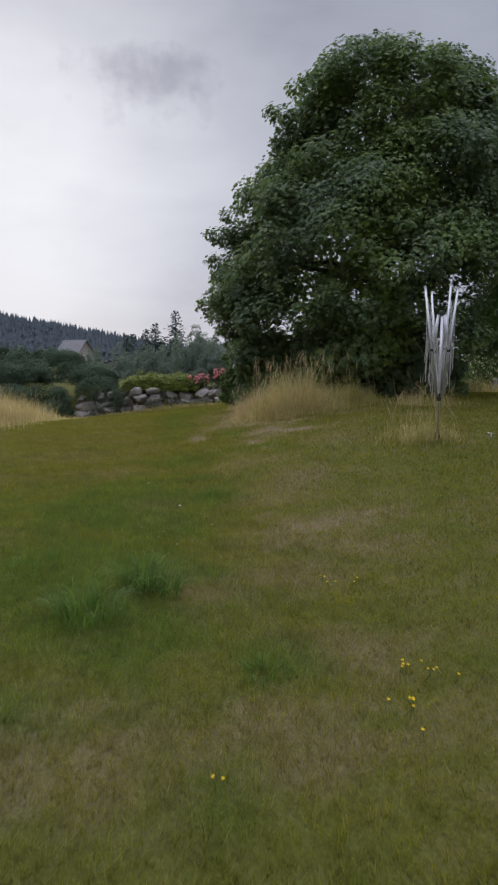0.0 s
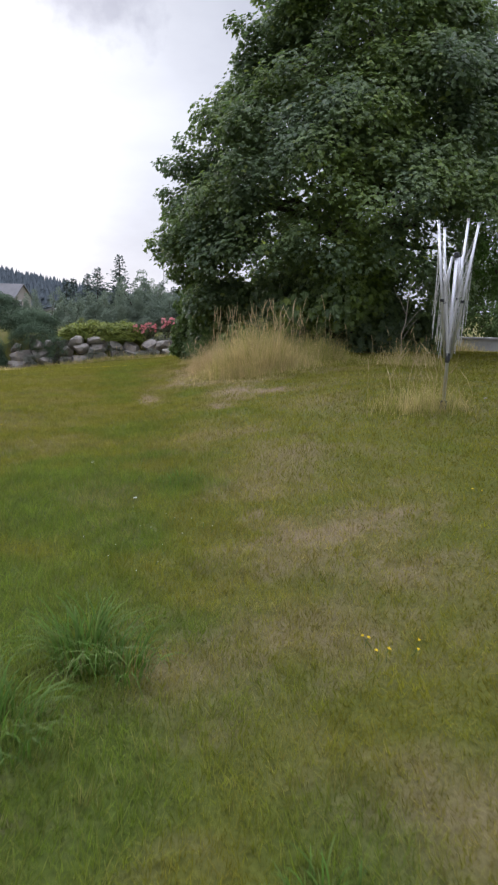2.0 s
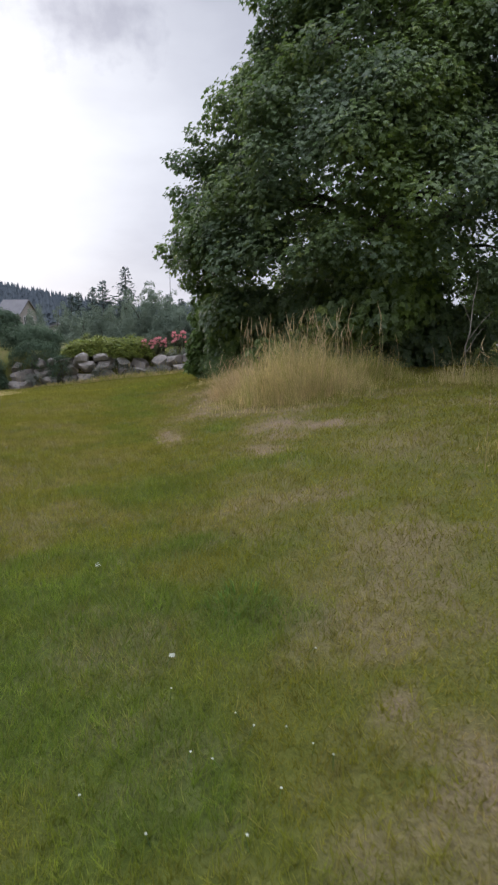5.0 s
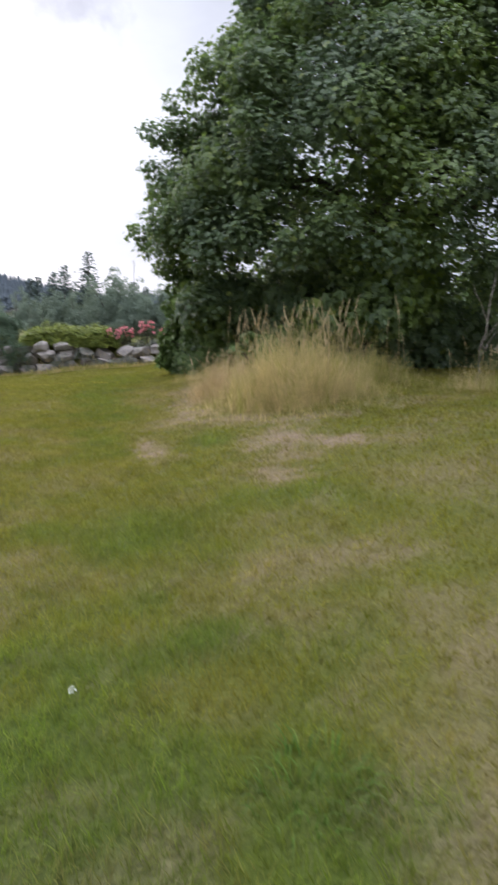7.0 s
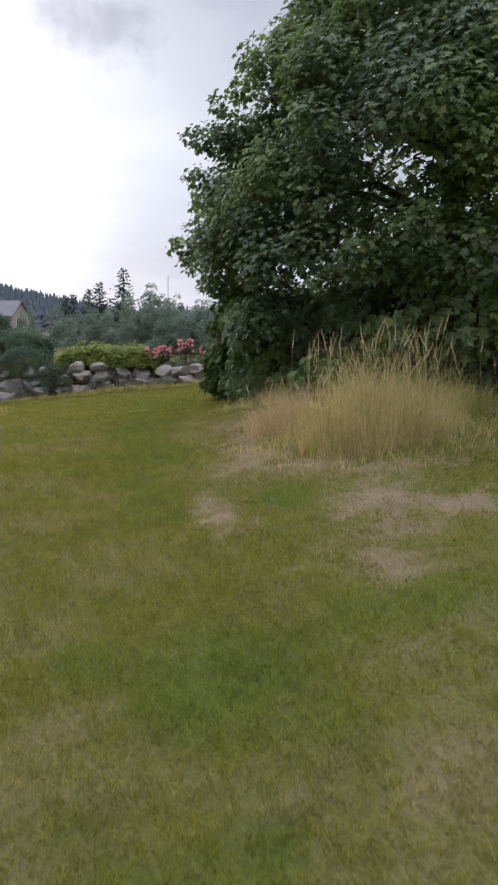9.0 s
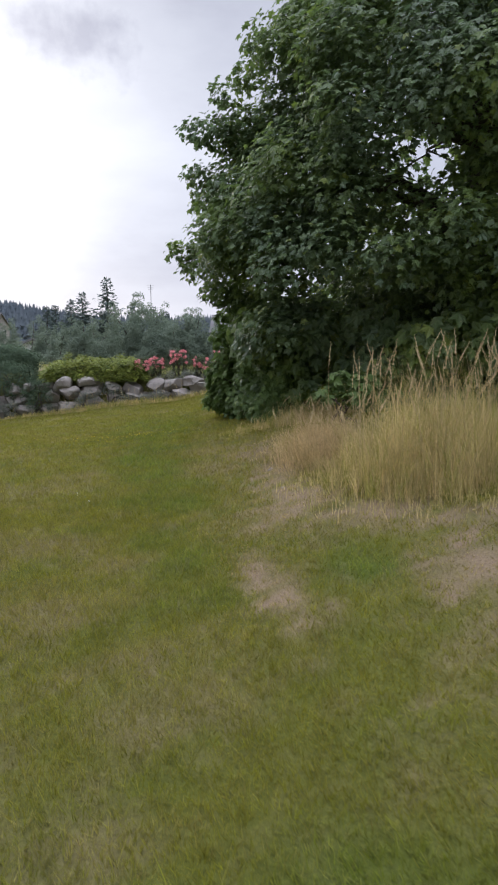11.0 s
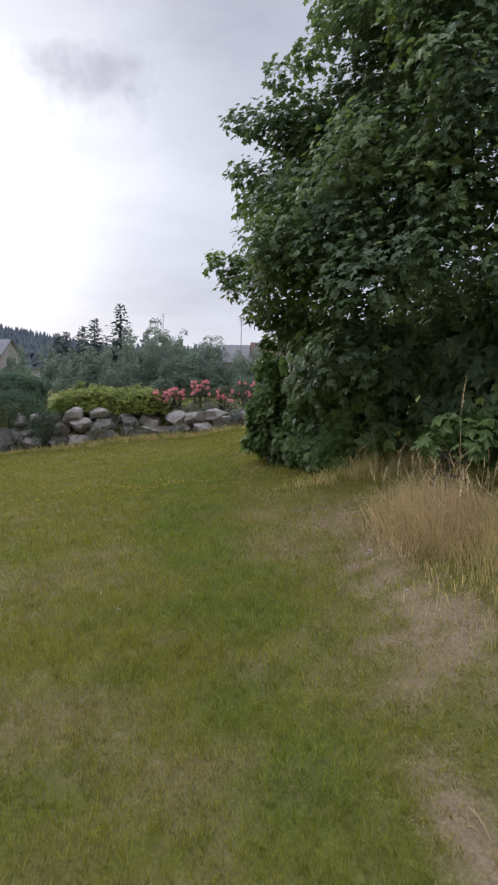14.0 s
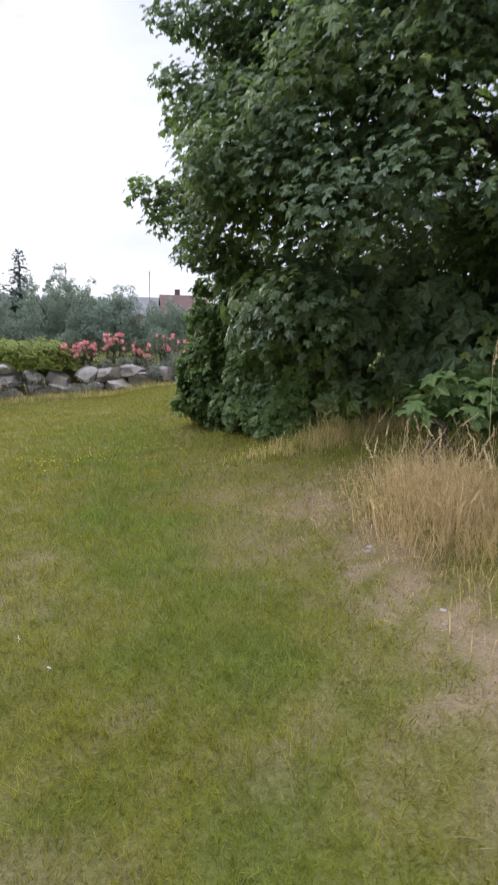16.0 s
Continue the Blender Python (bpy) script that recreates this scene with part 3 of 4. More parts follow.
for i, (x0, y0, rad, hm, cnt) in enumerate([(-0.68, 4.08, 0.25, 0.155, 200), (-0.92, 3.60, 0.36, 0.155, 170), (-0.52, 3.98, 0.2, 0.13, 70), (0.07, 2.9, 0.2, 0.06, 60), (-0.38, 6.72, 0.34, 0.06, 110), (-1.5, 4.6, 0.4, 0.06, 110)]):
    green_tussock(x0, y0, rad, hm, 60 + i, cnt)


# ---- rotary clothes dryer ----
def build_dryer():
    x0, y0 = 2.46, 8.5
    z0 = hz(x0, y0)
    ob = thing("rotary_clothes_dryer", pose(x0, y0, z0, 0, 0, -16), "folded aluminium rotary clothes dryer with slack lines, standing in grass", "clothes dryer")
    H = 0.56                                        # height of the lower hub
    bm = bmesh.new()
    tube(bm, [(0, 0, -0.12), (0, 0, 0.10)], 0.034, 12)
    part("ground_sleeve", bm, M_PLASTIC, ob, "dark plastic ground sleeve")
    bm = bmesh.new()
    tube(bm, [(0, 0, 0.0), (0.005, 0, H + 1.06)], 0.019, 14)
    part("mast", bm, M_ALU, ob, "grey aluminium mast", smooth=True)
    bm = bmesh.new()
    tube(bm, [(0, 0, H - 0.05), (0, 0, H - 0.03), (0, 0, H + 0.03), (0, 0, H + 0.05)], [0.022, 0.028, 0.028, 0.022], 14)
    part("lower_hub", bm, M_PLASTIC, ob, "dark plastic hub")
    bm = bmesh.new()
    tube(bm, [(0, 0, H + 1.04), (0, 0, H + 1.06), (0, 0, H + 1.09), (0, 0, H + 1.10)], [0.026, 0.03, 0.027, 0.012], 14)
    part("mast_cap", bm, M_PLASTIC, ob, "dark plastic cap")
    tops = [(-0.215, -0.07, 1.40), (-0.135, 0.12, 1.35), (0.100, 0.11, 1.44), (0.185, -0.07, 1.38)]
    rr = random.Random(5)
    for i, (tx, ty, tz) in enumerate(tops):
        d = Vector((tx, ty, 0)).normalized()
        a, b = Vector((d.x * 0.032, d.y * 0.032, H)), Vector((tx, ty, H + tz))
        bm = bmesh.new()
        tube(bm, [a, b], 0.0135, 10)
        arm = part("arm", bm, M_ALU, ob, smooth=True)
        bm = bmesh.new()
        tube(bm, [b - Vector((0, 0, 0.02)), b + Vector((0, 0, 0.008))], 0.0150, 10)
        part("end_cap", bm, M_ALU, arm, "pale end cap")
        m = a.lerp(b, 0.43)
        bm = bmesh.new()
        tube(bm, [Vector((d.x * 0.05, d.y * 0.05, H + 1.05)), m + d * 0.004], 0.0105, 8)
        part("strut", bm, M_ALU, ob, smooth=True)
        bm = bmesh.new()
        box(bm, m.x - 0.020, m.x + 0.020, m.y - 0.018, m.y + 0.018, m.z - 0.016, m.z + 0.016, 0.005)
        part("hinge_block", bm, M_PLASTIC, ob, "dark plastic hinge block")
    # slack line hanging in loops between neighbouring arms
    for i in range(4):
        p0, q0 = Vector((*tops[i][:2], H + tops[i][2])), Vector((*tops[(i + 1) % 4][:2], H + tops[(i + 1) % 4][2]))
        f0 = Vector((0, 0, H))
        for k in range(13):
            s = 0.28 + 0.056 * k
            p, q = f0.lerp(p0, s), f0.lerp(q0, s)
            sag = 0.15 + 0.85 * s * rr.uniform(0.7, 1.25)
            out = ((p + q) / 2 - Vector((0, 0, ((p + q) / 2).z)))
            out = (out.normalized() if out.length > 0.01 else Vector((1, 0, 0))) * rr.uniform(0.0, 0.06)
            pts = []
            for j in range(9):
                u = j / 8
                c = p.lerp(q, 0.5 + (u - 0.5) * (1 - 0.75 * math.sin(u * 3.1416))) + out * math.sin(u * 3.1416) - Vector((0, 0, sag * (1 - abs(2 * u - 1) ** 1.5) if u not in (0, 1) else 0))
                c.z = max(c.z, H - 0.06 + 0.14 * rr.random())
                pts.append(c)
            bm = bmesh.new()
            tube(bm, pts, 0.0021, 4, False)
            part("line", bm, M_LINE, ob)


build_dryer()


# ---- maple ----
TREE = (3.6, 19.0)
CROWN = [(0.3, 3.4, 2.5), (1.0, 3.5, 3.3), (2.0, 3.6, 4.2), (3.0, 3.7, 4.5), (4.2, 3.8, 4.5), (5.0, 3.95, 4.2), (5.6, 4.05, 4.05), (6.2, 4.25, 3.75), (7.0, 4.25, 3.3), (7.8, 3.95, 3.05), (8.4, 3.9, 2.75), (8.9, 3.9, 2.3), (9.25, 4.0, 1.2)]
BOUGHS = [(-1.10, 20, 5.05, .30), (-0.7, 19.6, 4.9, .42), (-0.25, 19.8, 5.0, .6), (0.2, 19.6, 5.0, .7), (-1.32, 20.0, 3.02, .30), (-1.1, 20.0, 2.72, .30), (-0.85, 20.0, 3.0, .4), (-0.4, 20.3, 3.2, .55), (0, 20, 3.2, .7),
          (-0.95, 19.8, 4.28, .34), (-0.85, 19.8, 3.85, .36), (-0.45, 19.8, 4.1, .55), (-0.72, 20.0, 2.28, .32), (-0.3, 19.6, 2.2, .45), (-0.55, 19.3, 5.45, .30), (-0.15, 19.4, 5.75, .36), (0.2, 19.3, 6.1, .42), (0.6, 19.2, 6.45, .42),
          (0.75, 19.2, 6.75, .36), (1.15, 19, 6.9, .45), (0.72, 19.2, 8.2, .34), (1.2, 19, 7.95, .5), (1.35, 19.2, 8.8, .36), (1.75, 19, 8.95, .4), (2.15, 19.2, 9.45, .36), (2.6, 19, 9.45, .45), (2.95, 19.2, 9.88, .34), (3.4, 19, 9.5, .4), (3.9, 18.8, 9.3, .4), (4.7, 19.2, 9.4, .34),
          (5.3, 19.2, 9.0, .4), (5.9, 19.2, 9.0, .36), (6.4, 19.2, 8.4, .4), (6.75, 19.2, 8.0, .4)]


def crown_at(z):
    zs, cx, rad = zip(*CROWN)
    return float(np.interp(z, zs, cx)), float(np.interp(z, zs, rad))


def limb(bm, a, b, r0, r1, rr, n=6, wobble=0.12):
    pts, radii = [], []
    for i in range(n + 1):
        u = i / n
        p = Vector(a).lerp(Vector(b), u) + Vector((0, 0, 0.5 * math.sin(u * 3.14) * wobble * 4))
        if 0 < i < n:
            p += Vector((rr.uniform(-1, 1), rr.uniform(-1, 1), rr.uniform(-1, 1))) * wobble
        pts.append(p), radii.append(r0 + (r1 - r0) * u)
    tube(bm, pts, radii, 7, False)
    return pts


def build_maple():
    rr = random.Random(8)
    tx, ty = TREE
    z0 = hz(tx, ty)
    ob = thing("maple_tree", Matrix.Identity(4), "large dense dark-green maple with branches down to the ground", "tree")
    bm = bmesh.new()
    tube(bm, [(tx, ty, z0 - 0.2), (tx, ty, z0 + 0.25), (tx + 0.05, ty, 1.6), (tx + 0.12, ty + 0.05, 3.2), (tx + 0.3, ty, 5.5), (tx + 0.4, ty, 8.6)], [0.52, 0.36, 0.29, 0.26, 0.18, 0.05], 14)
    part("trunk", bm, M_BARK, ob, "dark ridged bark", smooth=True)
    for i in range(26):
        z = rr.uniform(1.4, 7.6)
        cx, rad = crown_at(min(z + 1.0, 9.8))
        a = i * 2.4 + rr.uniform(-0.3, 0.3)
        reach = 0.85 if z < 6 else 0.6
        e = (cx + math.cos(a) * rad * reach, 19 + math.sin(a) * rad * reach, z + rr.uniform(0.2, 1.2))
        bm = bmesh.new()
        pts = limb(bm, (tx + 0.1, ty, z), e, 0.05 + 0.09 * (1 - z / 10), 0.012, rr, 7, 0.16)
        for k in (3, 4, 5, 6):
            side = Vector((rr.uniform(-1, 1), rr.uniform(-1, 1), rr.uniform(-0.4, 0.8))).normalized() * rr.uniform(0.6, 1.2)
            limb(bm, pts[k], pts[k] + side, 0.022, 0.005, rr, 3, 0.06)
        part("limb", bm, M_BARK, ob)
    # clumps of foliage over the crown, closest at its outside
    rows = []
    for i in range(940):
        z = 9.1 * (rr.random() ** 0.9)
        cx, rad = crown_at(z)
        a = rr.uniform(0, 6.2832)
        lump = 1 + 0.06 * math.sin(3 * a + z * 1.7) + 0.05 * math.sin(5 * a - z * 2.9 + 1)
        f = rr.uniform(0.72, 0.98) if i % 7 else rr.uniform(0.2, 0.7)
        k = max(0.1, rad * f * lump - 0.25)
        x, y = cx + math.cos(a) * k, 19 + math.sin(a) * k
        low = 0.85 if x < 4.0 else 1.55
        if z < low + hz(x, y) * 0.5:
            continue
        out = Vector((math.cos(a), math.sin(a), 0.15 + 0.9 * max(0, z - 6) / 4))
        s = rr.uniform(0.42, 0.80) * (0.85 if z > 7 else 1)
        if ((x - 1.15) / 1.15) ** 2 + ((y - 17.3) / 1.9) ** 2 + ((z - 1.95) / 0.66) ** 2 < 1:
            continue                                # a dark hollow under the boughs
        if x > 5.7 and y < 19.2 and z < 6.2 or x > 4.6 and z < 1.9:
            continue                                # room for the hazel and the open side
        rows.append((x, y, z, s, *out.normalized()))
    for i in range(130):                            # the low skirt of shoots, hanging to the ground
        u = rr.random()
        a = 3.0 + 2.3 * u
        z = 0.22 + 1.35 * rr.random() ** 1.3
        k = rr.uniform(3.0, 3.75) * (0.96 + 0.05 * z)
        x, y = 3.6 + math.cos(a) * k, 19.6 + math.sin(a) * k * 0.85
        if u > 0.35 and z > 1.15 and y < 17.6:
            continue
        rows.append((x, y, z + hz(x, y) * 0.8, rr.uniform(0.18, 0.40), math.cos(a), math.sin(a), 0.2))
    for i in range(80):                             # close growth round the trunk
        a, k = rr.uniform(0, 6.2832), rr.uniform(0.4, 1.9)
        x, y, z = 3.3 + math.cos(a) * k, 19.2 + math.sin(a) * k * 0.8, rr.uniform(0.9, 2.9)
        rows.append((x, y, z, rr.uniform(0.4, 0.6), math.cos(a), math.sin(a), 0.3))
    for i in range(22):                             # drooping boughs between the crown and the shoots
        u = i / 21
        x, y = -0.35 + 1.9 * u + rr.uniform(-0.1, 0.1), 20.0 - 1.6 * u + rr.uniform(-0.2, 0.2)
        rows.append((x, y, rr.uniform(1.75, 2.35), rr.uniform(0.24, 0.38), -0.6, -0.7, 0.1))
    rows += [(x, y, z, s, *Vector((x - 3.6, y - 19, 0.8)).normalized()) for x, y, z, s in BOUGHS]
    rows += [(x + 0.12, y - 0.1, z - 0.06, s * 0.8, *Vector((x - 3.6, y - 19, 0.4)).normalized()) for x, y, z, s in BOUGHS]
    low = [c for c in rows if c[2] < 1.75 and c[1] < 18.7 and c[0] > 0.2]
    part("lower_foliage", cloud_of_leaves("lower_foliage", MAPLE, low, 62, 0.165, M_MAPLE, 0.35, 13, 0.6, -0.35, 0.5), parent=ob, label="broad hanging leaves of the lowest boughs")
    part("crown", cloud_of_leaves("crown", MAPLE, [c for c in rows if c[1] < 20.6 and c not in low], 190, 0.100, M_MAPLE, 1.25, 9, 0.5, -0.15, 0.62), parent=ob)
    part("crown_back", cloud_of_leaves("crown_back", MAPLE, [c for i, c in enumerate(rows) if c[1] >= 20.6 and i % 5 < 2], 38, 0.17, M_MAPLE, 0.55, 10), parent=ob)
    # single leaves on the lowest boughs
    r = np.random.default_rng(15)
    shape = [leaves("leaf", MAPLE, np.zeros((1, 3)), np.array([[r.normal() * 0.2, -0.3, 1.0]]), np.array([[0, -1.0, -0.2]]), np.ones(1), M_MAPLE) for k in range(4)]
    near = [c for c in rows if c[1] < 17.9 and c[2] < 1.75 and 0.3 < c[0] < 2.9]
    for i in range(290):
        c = near[i % len(near)]
        d = Vector((r.normal(), r.normal() - 0.8, r.normal() * 0.8 + 0.2)).normalized() * c[3] * r.uniform(0.8, 1.12)
        m = pose(c[0] + d.x, c[1] + d.y - r.uniform(0.05, 0.35), c[2] + d.z, r.uniform(25, 70), r.uniform(-25, 25), r.uniform(-70, 70) + math.degrees(math.atan2(d.x, -d.y)) * 0.6)
        part("leaf", shape[i % 4], parent=ob, at=m @ Matrix.Scale(r.uniform(0.13, 0.22), 4))
    return ob


build_maple()


def leafy_shrub(name, label, x0, y0, rows, per, size, material, seed, shape=OVAL, stems=7, category="shrub", group="", up=0.5):
    """A shrub: stems from its foot, and clumps of leaves given by offset, height and radius."""
    rr = random.Random(seed)
    ob = thing(name, Matrix.Identity(4), label, category, group)
    z0 = hz(x0, y0)
    made = []
    for dx, dy, z, s in rows:
        out = Vector((dx, dy, 0.35)).normalized()
        made.append((x0 + dx, y0 + dy, z0 + z, s, *out))
    for i in range(min(stems, len(made))):
        bm = bmesh.new()
        c = made[(i * 7) % len(made)]
        limb(bm, (x0 + rr.uniform(-0.2, 0.2), y0 + rr.uniform(-0.2, 0.2), z0 - 0.05), c[:3], 0.008 + 0.008 * len(made) ** 0.4, 0.005, rr, 5, 0.07)
        part("stem", bm, M_BARK, ob)
    part("foliage", cloud_of_leaves(name + "_foliage", shape, made, per, size, material, up, seed), parent=ob)
    return ob


def mound(seed, n, ax, ay, h, s0, s1, low=0.15):
    rr = random.Random(seed)
    rows = []
    for i in range(n):
        a, f = rr.uniform(0, 6.283), math.sqrt(rr.random())
        z = rr.uniform(low, h)
        k = math.sqrt(max(0.05, 1 - (max(0, z - h * 0.35) / (h * 0.72)) ** 2)) * (0.55 + 0.45 * f)
        rows.append((math.cos(a) * ax * k, math.sin(a) * ay * k, z, rr.uniform(s0, s1)))
    return rows


def shoots(seed, n):
    """Uneven leaning shoots in a curved row: a thicket that is widest near the ground and ragged at its top."""
    rr = random.Random(seed)
    rows = []
    for i in range(n):
        u = 0.72 * rr.random()
        bx, by = -0.50 + 1.30 * u ** 1.3 + rr.gauss(0, 0.12), 1.0 - 3.2 * u + rr.gauss(0, 0.20)
        top, lean = rr.uniform(0.55, 2.3) * (1 - 0.25 * u), rr.uniform(-0.12, 0.14)
        for k in range(5):
            f = (k + 0.6) / 5
            rows.append((bx - lean * f * top - 0.12 * (1 - f) * rr.random(), by + rr.gauss(0, 0.06), 0.05 + top * f, rr.uniform(0.10, 0.26) * (1.15 - 0.4 * f)))
    return rows


leafy_shrub("maple_sapling_thicket", "ragged thicket of small-leaved maple shoots at the tree's foot", 0.10, 19.7, shoots(3, 90), 40, 0.090, M_SHRUB, 71, MAPLE, 26)
leafy_shrub("maple_sapling", "young maple shoot with fresh green leaves in dry grass", 0.74, 15.9, mound(4, 14, 0.36, 0.28, 0.70, 0.12, 0.20, 0.2), 13, 0.140, M_SHRUB, 72, MAPLE, 4)
leafy_shrub("hazel_bush", "tall bright green hazel bush beyond the maple", 8.3, 17.0, mound(5, 230, 2.5, 1.7, 5.9, 0.30, 0.60, 1.6), 150, 0.115, M_HAZEL, 73, FAR, 12)
leafy_shrub("hazel_bush", "shaded green bush behind the maple's trunk", 4.0, 26.0, mound(6, 180, 3.0, 1.0, 2.4, 0.4, 0.65), 150, 0.14, M_SHRUB, 74, FAR, 9)

leafy_shrub("hazel_bush", "dark shaded hedge bush behind the low garden wall", 11.6, 26.3, mound(8, 170, 2.9, 1.0, 3.2, 0.4, 0.7), 140, 0.14, M_SHRUB, 76, FAR, 9)

# thin leaning sapling stem beside the maple
bm = bmesh.new()
limb(bm, (3.68, 14.0, hz(3.68, 14) - 0.05), (3.82, 14.0, 2.2), 0.014, 0.005, random.Random(2), 7, 0.03)
limb(bm, (3.76, 14, 1.4), (3.45, 13.9, 1.9), 0.006, 0.003, random.Random(3), 4, 0.02)
limb(bm, (3.75, 14, 1.15), (4.12, 13.95, 1.62), 0.006, 0.002, random.Random(4), 4, 0.02)
limb(bm, (3.72, 14, 0.95), (4.0, 14.0, 1.35), 0.005, 0.002, random.Random(6), 4, 0.02)
tagged(part("bare_sapling", bm, M_TWIG), "thin bare leaning sapling stem beside the maple", "sapling")

leafy_shrub("hazel_bush", "low bright green undergrowth before the garden wall", 6.95, 22.6, mound(7, 40, 0.55, 0.6, 1.0, 0.16, 0.30), 110, 0.10, M_HAZEL, 75, FAR, 7)
grass_clump("tall_grass_clump", 7.4, 21.6, 1.6, 0.4, 0.0, 1500, 0.2, 0.55, 0.7, 6, 0.7, "sparse dry grass under the green undergrowth", 57, width=0.009)

bm = bmesh.new()
box(bm, 9.2, 16.0, 24.4, 24.7, -0.3, 0.60, 0.02)
low_wall = tagged(part("low_garden_wall", bm, M_CONCRETE), "low pale concrete garden wall behind the maple", "garden wall")
bm = bmesh.new()
box(bm, 9.15, 16.05, 24.34, 24.76, 0.602, 0.67, 0.015)
part("coping", bm, M_CONCRETE, low_wall)


# ---- boulder wall and its planting ----
def build_wall():
    rr = random.Random(12)
    ob = thing("boulder_wall", Matrix.Identity(4), "dry-laid granite boulder retaining wall round a planted bed", "retaining wall", kind="structure")

    def boulder(x, y, z, sx, sy, sz, turn):
        bm = bmesh.new()
        bmesh.ops.create_icosphere(bm, subdivisions=3, radius=1)
        o = Vector((rr.uniform(0, 90), rr.uniform(0, 90), 0))
        facets = [(Vector((rr.gauss(0, 1), rr.gauss(0, 1), rr.gauss(0, 1))).normalized(), rr.uniform(0.50, 0.80)) for k in range(13)]
        for v in bm.verts:
            c = v.co.copy()
            c = Vector([math.copysign(abs(k) ** 0.55, k) for k in c])
            for plane, cut in facets:
                over = c.dot(plane) - cut
                if over > 0:
                    c -= plane * over * 0.96
            c *= 1.04 + 0.20 * noise.noise(c * 1.2 + o) + 0.07 * noise.noise(c * 3.1 + o)
            v.co = Vector((c.x * sx, c.y * sy, c.z * sz))
        part("boulder", bm, M_STONE, ob, at=pose(x, y, z, rr.uniform(-8, 8), rr.uniform(-8, 8), turn))

    for course in range(3):
        x = -8.2 + rr.uniform(-0.3, 0.3)
        while x < 1.8:
            sx, sz = rr.uniform(0.20, 0.48), rr.uniform(0.20, 0.32)
            g = hz(x + sx, 29.9)
            z = g + 0.14 + course * 0.37
            if (z + sz < 0.16 or course == 0) and rr.random() > 0.10:
                boulder(x + sx, 30.0 + 0.13 * course + 0.10 * math.sin(x * 1.3) + rr.uniform(-0.06, 0.06), z + rr.uniform(-0.04, 0.05), sx * 1.12, rr.uniform(0.3, 0.42), sz, rr.uniform(-22, 22))
            x += 2 * sx * 0.95


build_wall()


def sprays(name, label, x0, x1, y0, y1, top, count, size, material, seed, category):
    """A low spreading bed: feathery sprays that lie outwards in layers."""
    r = np.random.default_rng(seed)
    x, y = r.uniform(x0, x1, count), r.uniform(y0, y1, count)
    e = np.minimum(np.minimum(x - x0, x1 - x) / 0.5, np.minimum(y - y0, y1 - y) / 0.45)
    hgt = top * np.sqrt(np.clip(e, 0.02, 1)) * (0.82 + 0.22 * soft_noise(x, y, 0.9, seed))
    tier = np.round(r.uniform(0.0, 3.0, count) + 0.9 * soft_noise(x, y, 0.7, seed + 3)) / 3
    z = 0.02 + hgt * np.clip(0.40 + 0.6 * tier + r.normal(size=count) * 0.035, 0.3, 1.08) - 0.10 * np.clip((y0 + 0.5 - y) / 0.5, 0, 1)
    c = np.stack([x, y, z], 1)
    tips = np.stack([r.normal(size=count), r.normal(size=count) - 0.6, r.uniform(-0.05, 0.25, count)], 1)
    nrm = np.stack([r.normal(size=count) * 0.35, r.normal(size=count) * 0.35 - 0.2, np.ones(count)], 1)
    ob = thing(name, Matrix.Identity(4), label, category)
    part("foliage", leaves(name, JUNIPER, c, nrm, tips, size * r.uniform(0.6, 1.3, count), material), parent=ob)
    bm = bmesh.new()
    rr = random.Random(seed)
    for i in range(14):
        a = (x0 + (x1 - x0) * (i + 0.5) / 14, (y0 + y1) / 2, 0.0)
        limb(bm, a, (a[0] + rr.uniform(-0.5, 0.5), a[1] + rr.uniform(-0.8, 0.6), 0.2 + top * 0.75), 0.02, 0.006, rr, 4, 0.05)
    part("stems", bm, M_BARK, ob)
    return ob


sprays("juniper_bed", "spreading yellow-green juniper above the boulder wall", -5.95, -2.45, 30.02, 33.2, 0.64, 20000, 0.17, M_JUNIPER, 81, "juniper")
leafy_shrub("dark_shrub", "rounded dark green shrub at the boulder wall", -7.0, 30.5, mound(21, 60, 1.05, 0.6, 0.95, 0.20, 0.34), 170, 0.06, M_DARKSHRUB, 82)
leafy_shrub("dark_shrub", "dark green shrub hanging over the boulders", -5.95, 29.75, mound(22, 26, 0.42, 0.3, 1.05, 0.16, 0.26), 100, 0.05, M_DARKSHRUB, 83)
for i, (sx, sw, sh) in enumerate([(-4.45, 0.30, 0.50), (-3.55, 0.5, 0.62), (-2.2, 0.4, 0.30), (-0.1, 0.4, 0.45), (0.7, 0.6, 0.7), (-6.9, 0.3, 0.5)]):
    leafy_shrub("grey_herb", "grey-green herb cushion growing in the wall's joints", sx, 29.72, mound(30 + i, 16, sw, 0.2, sh, 0.10, 0.2, 0.08), 90, 0.05, M_LAVENDER, 84 + i, OVAL, 4, "herb", "herbs in the boulder wall")


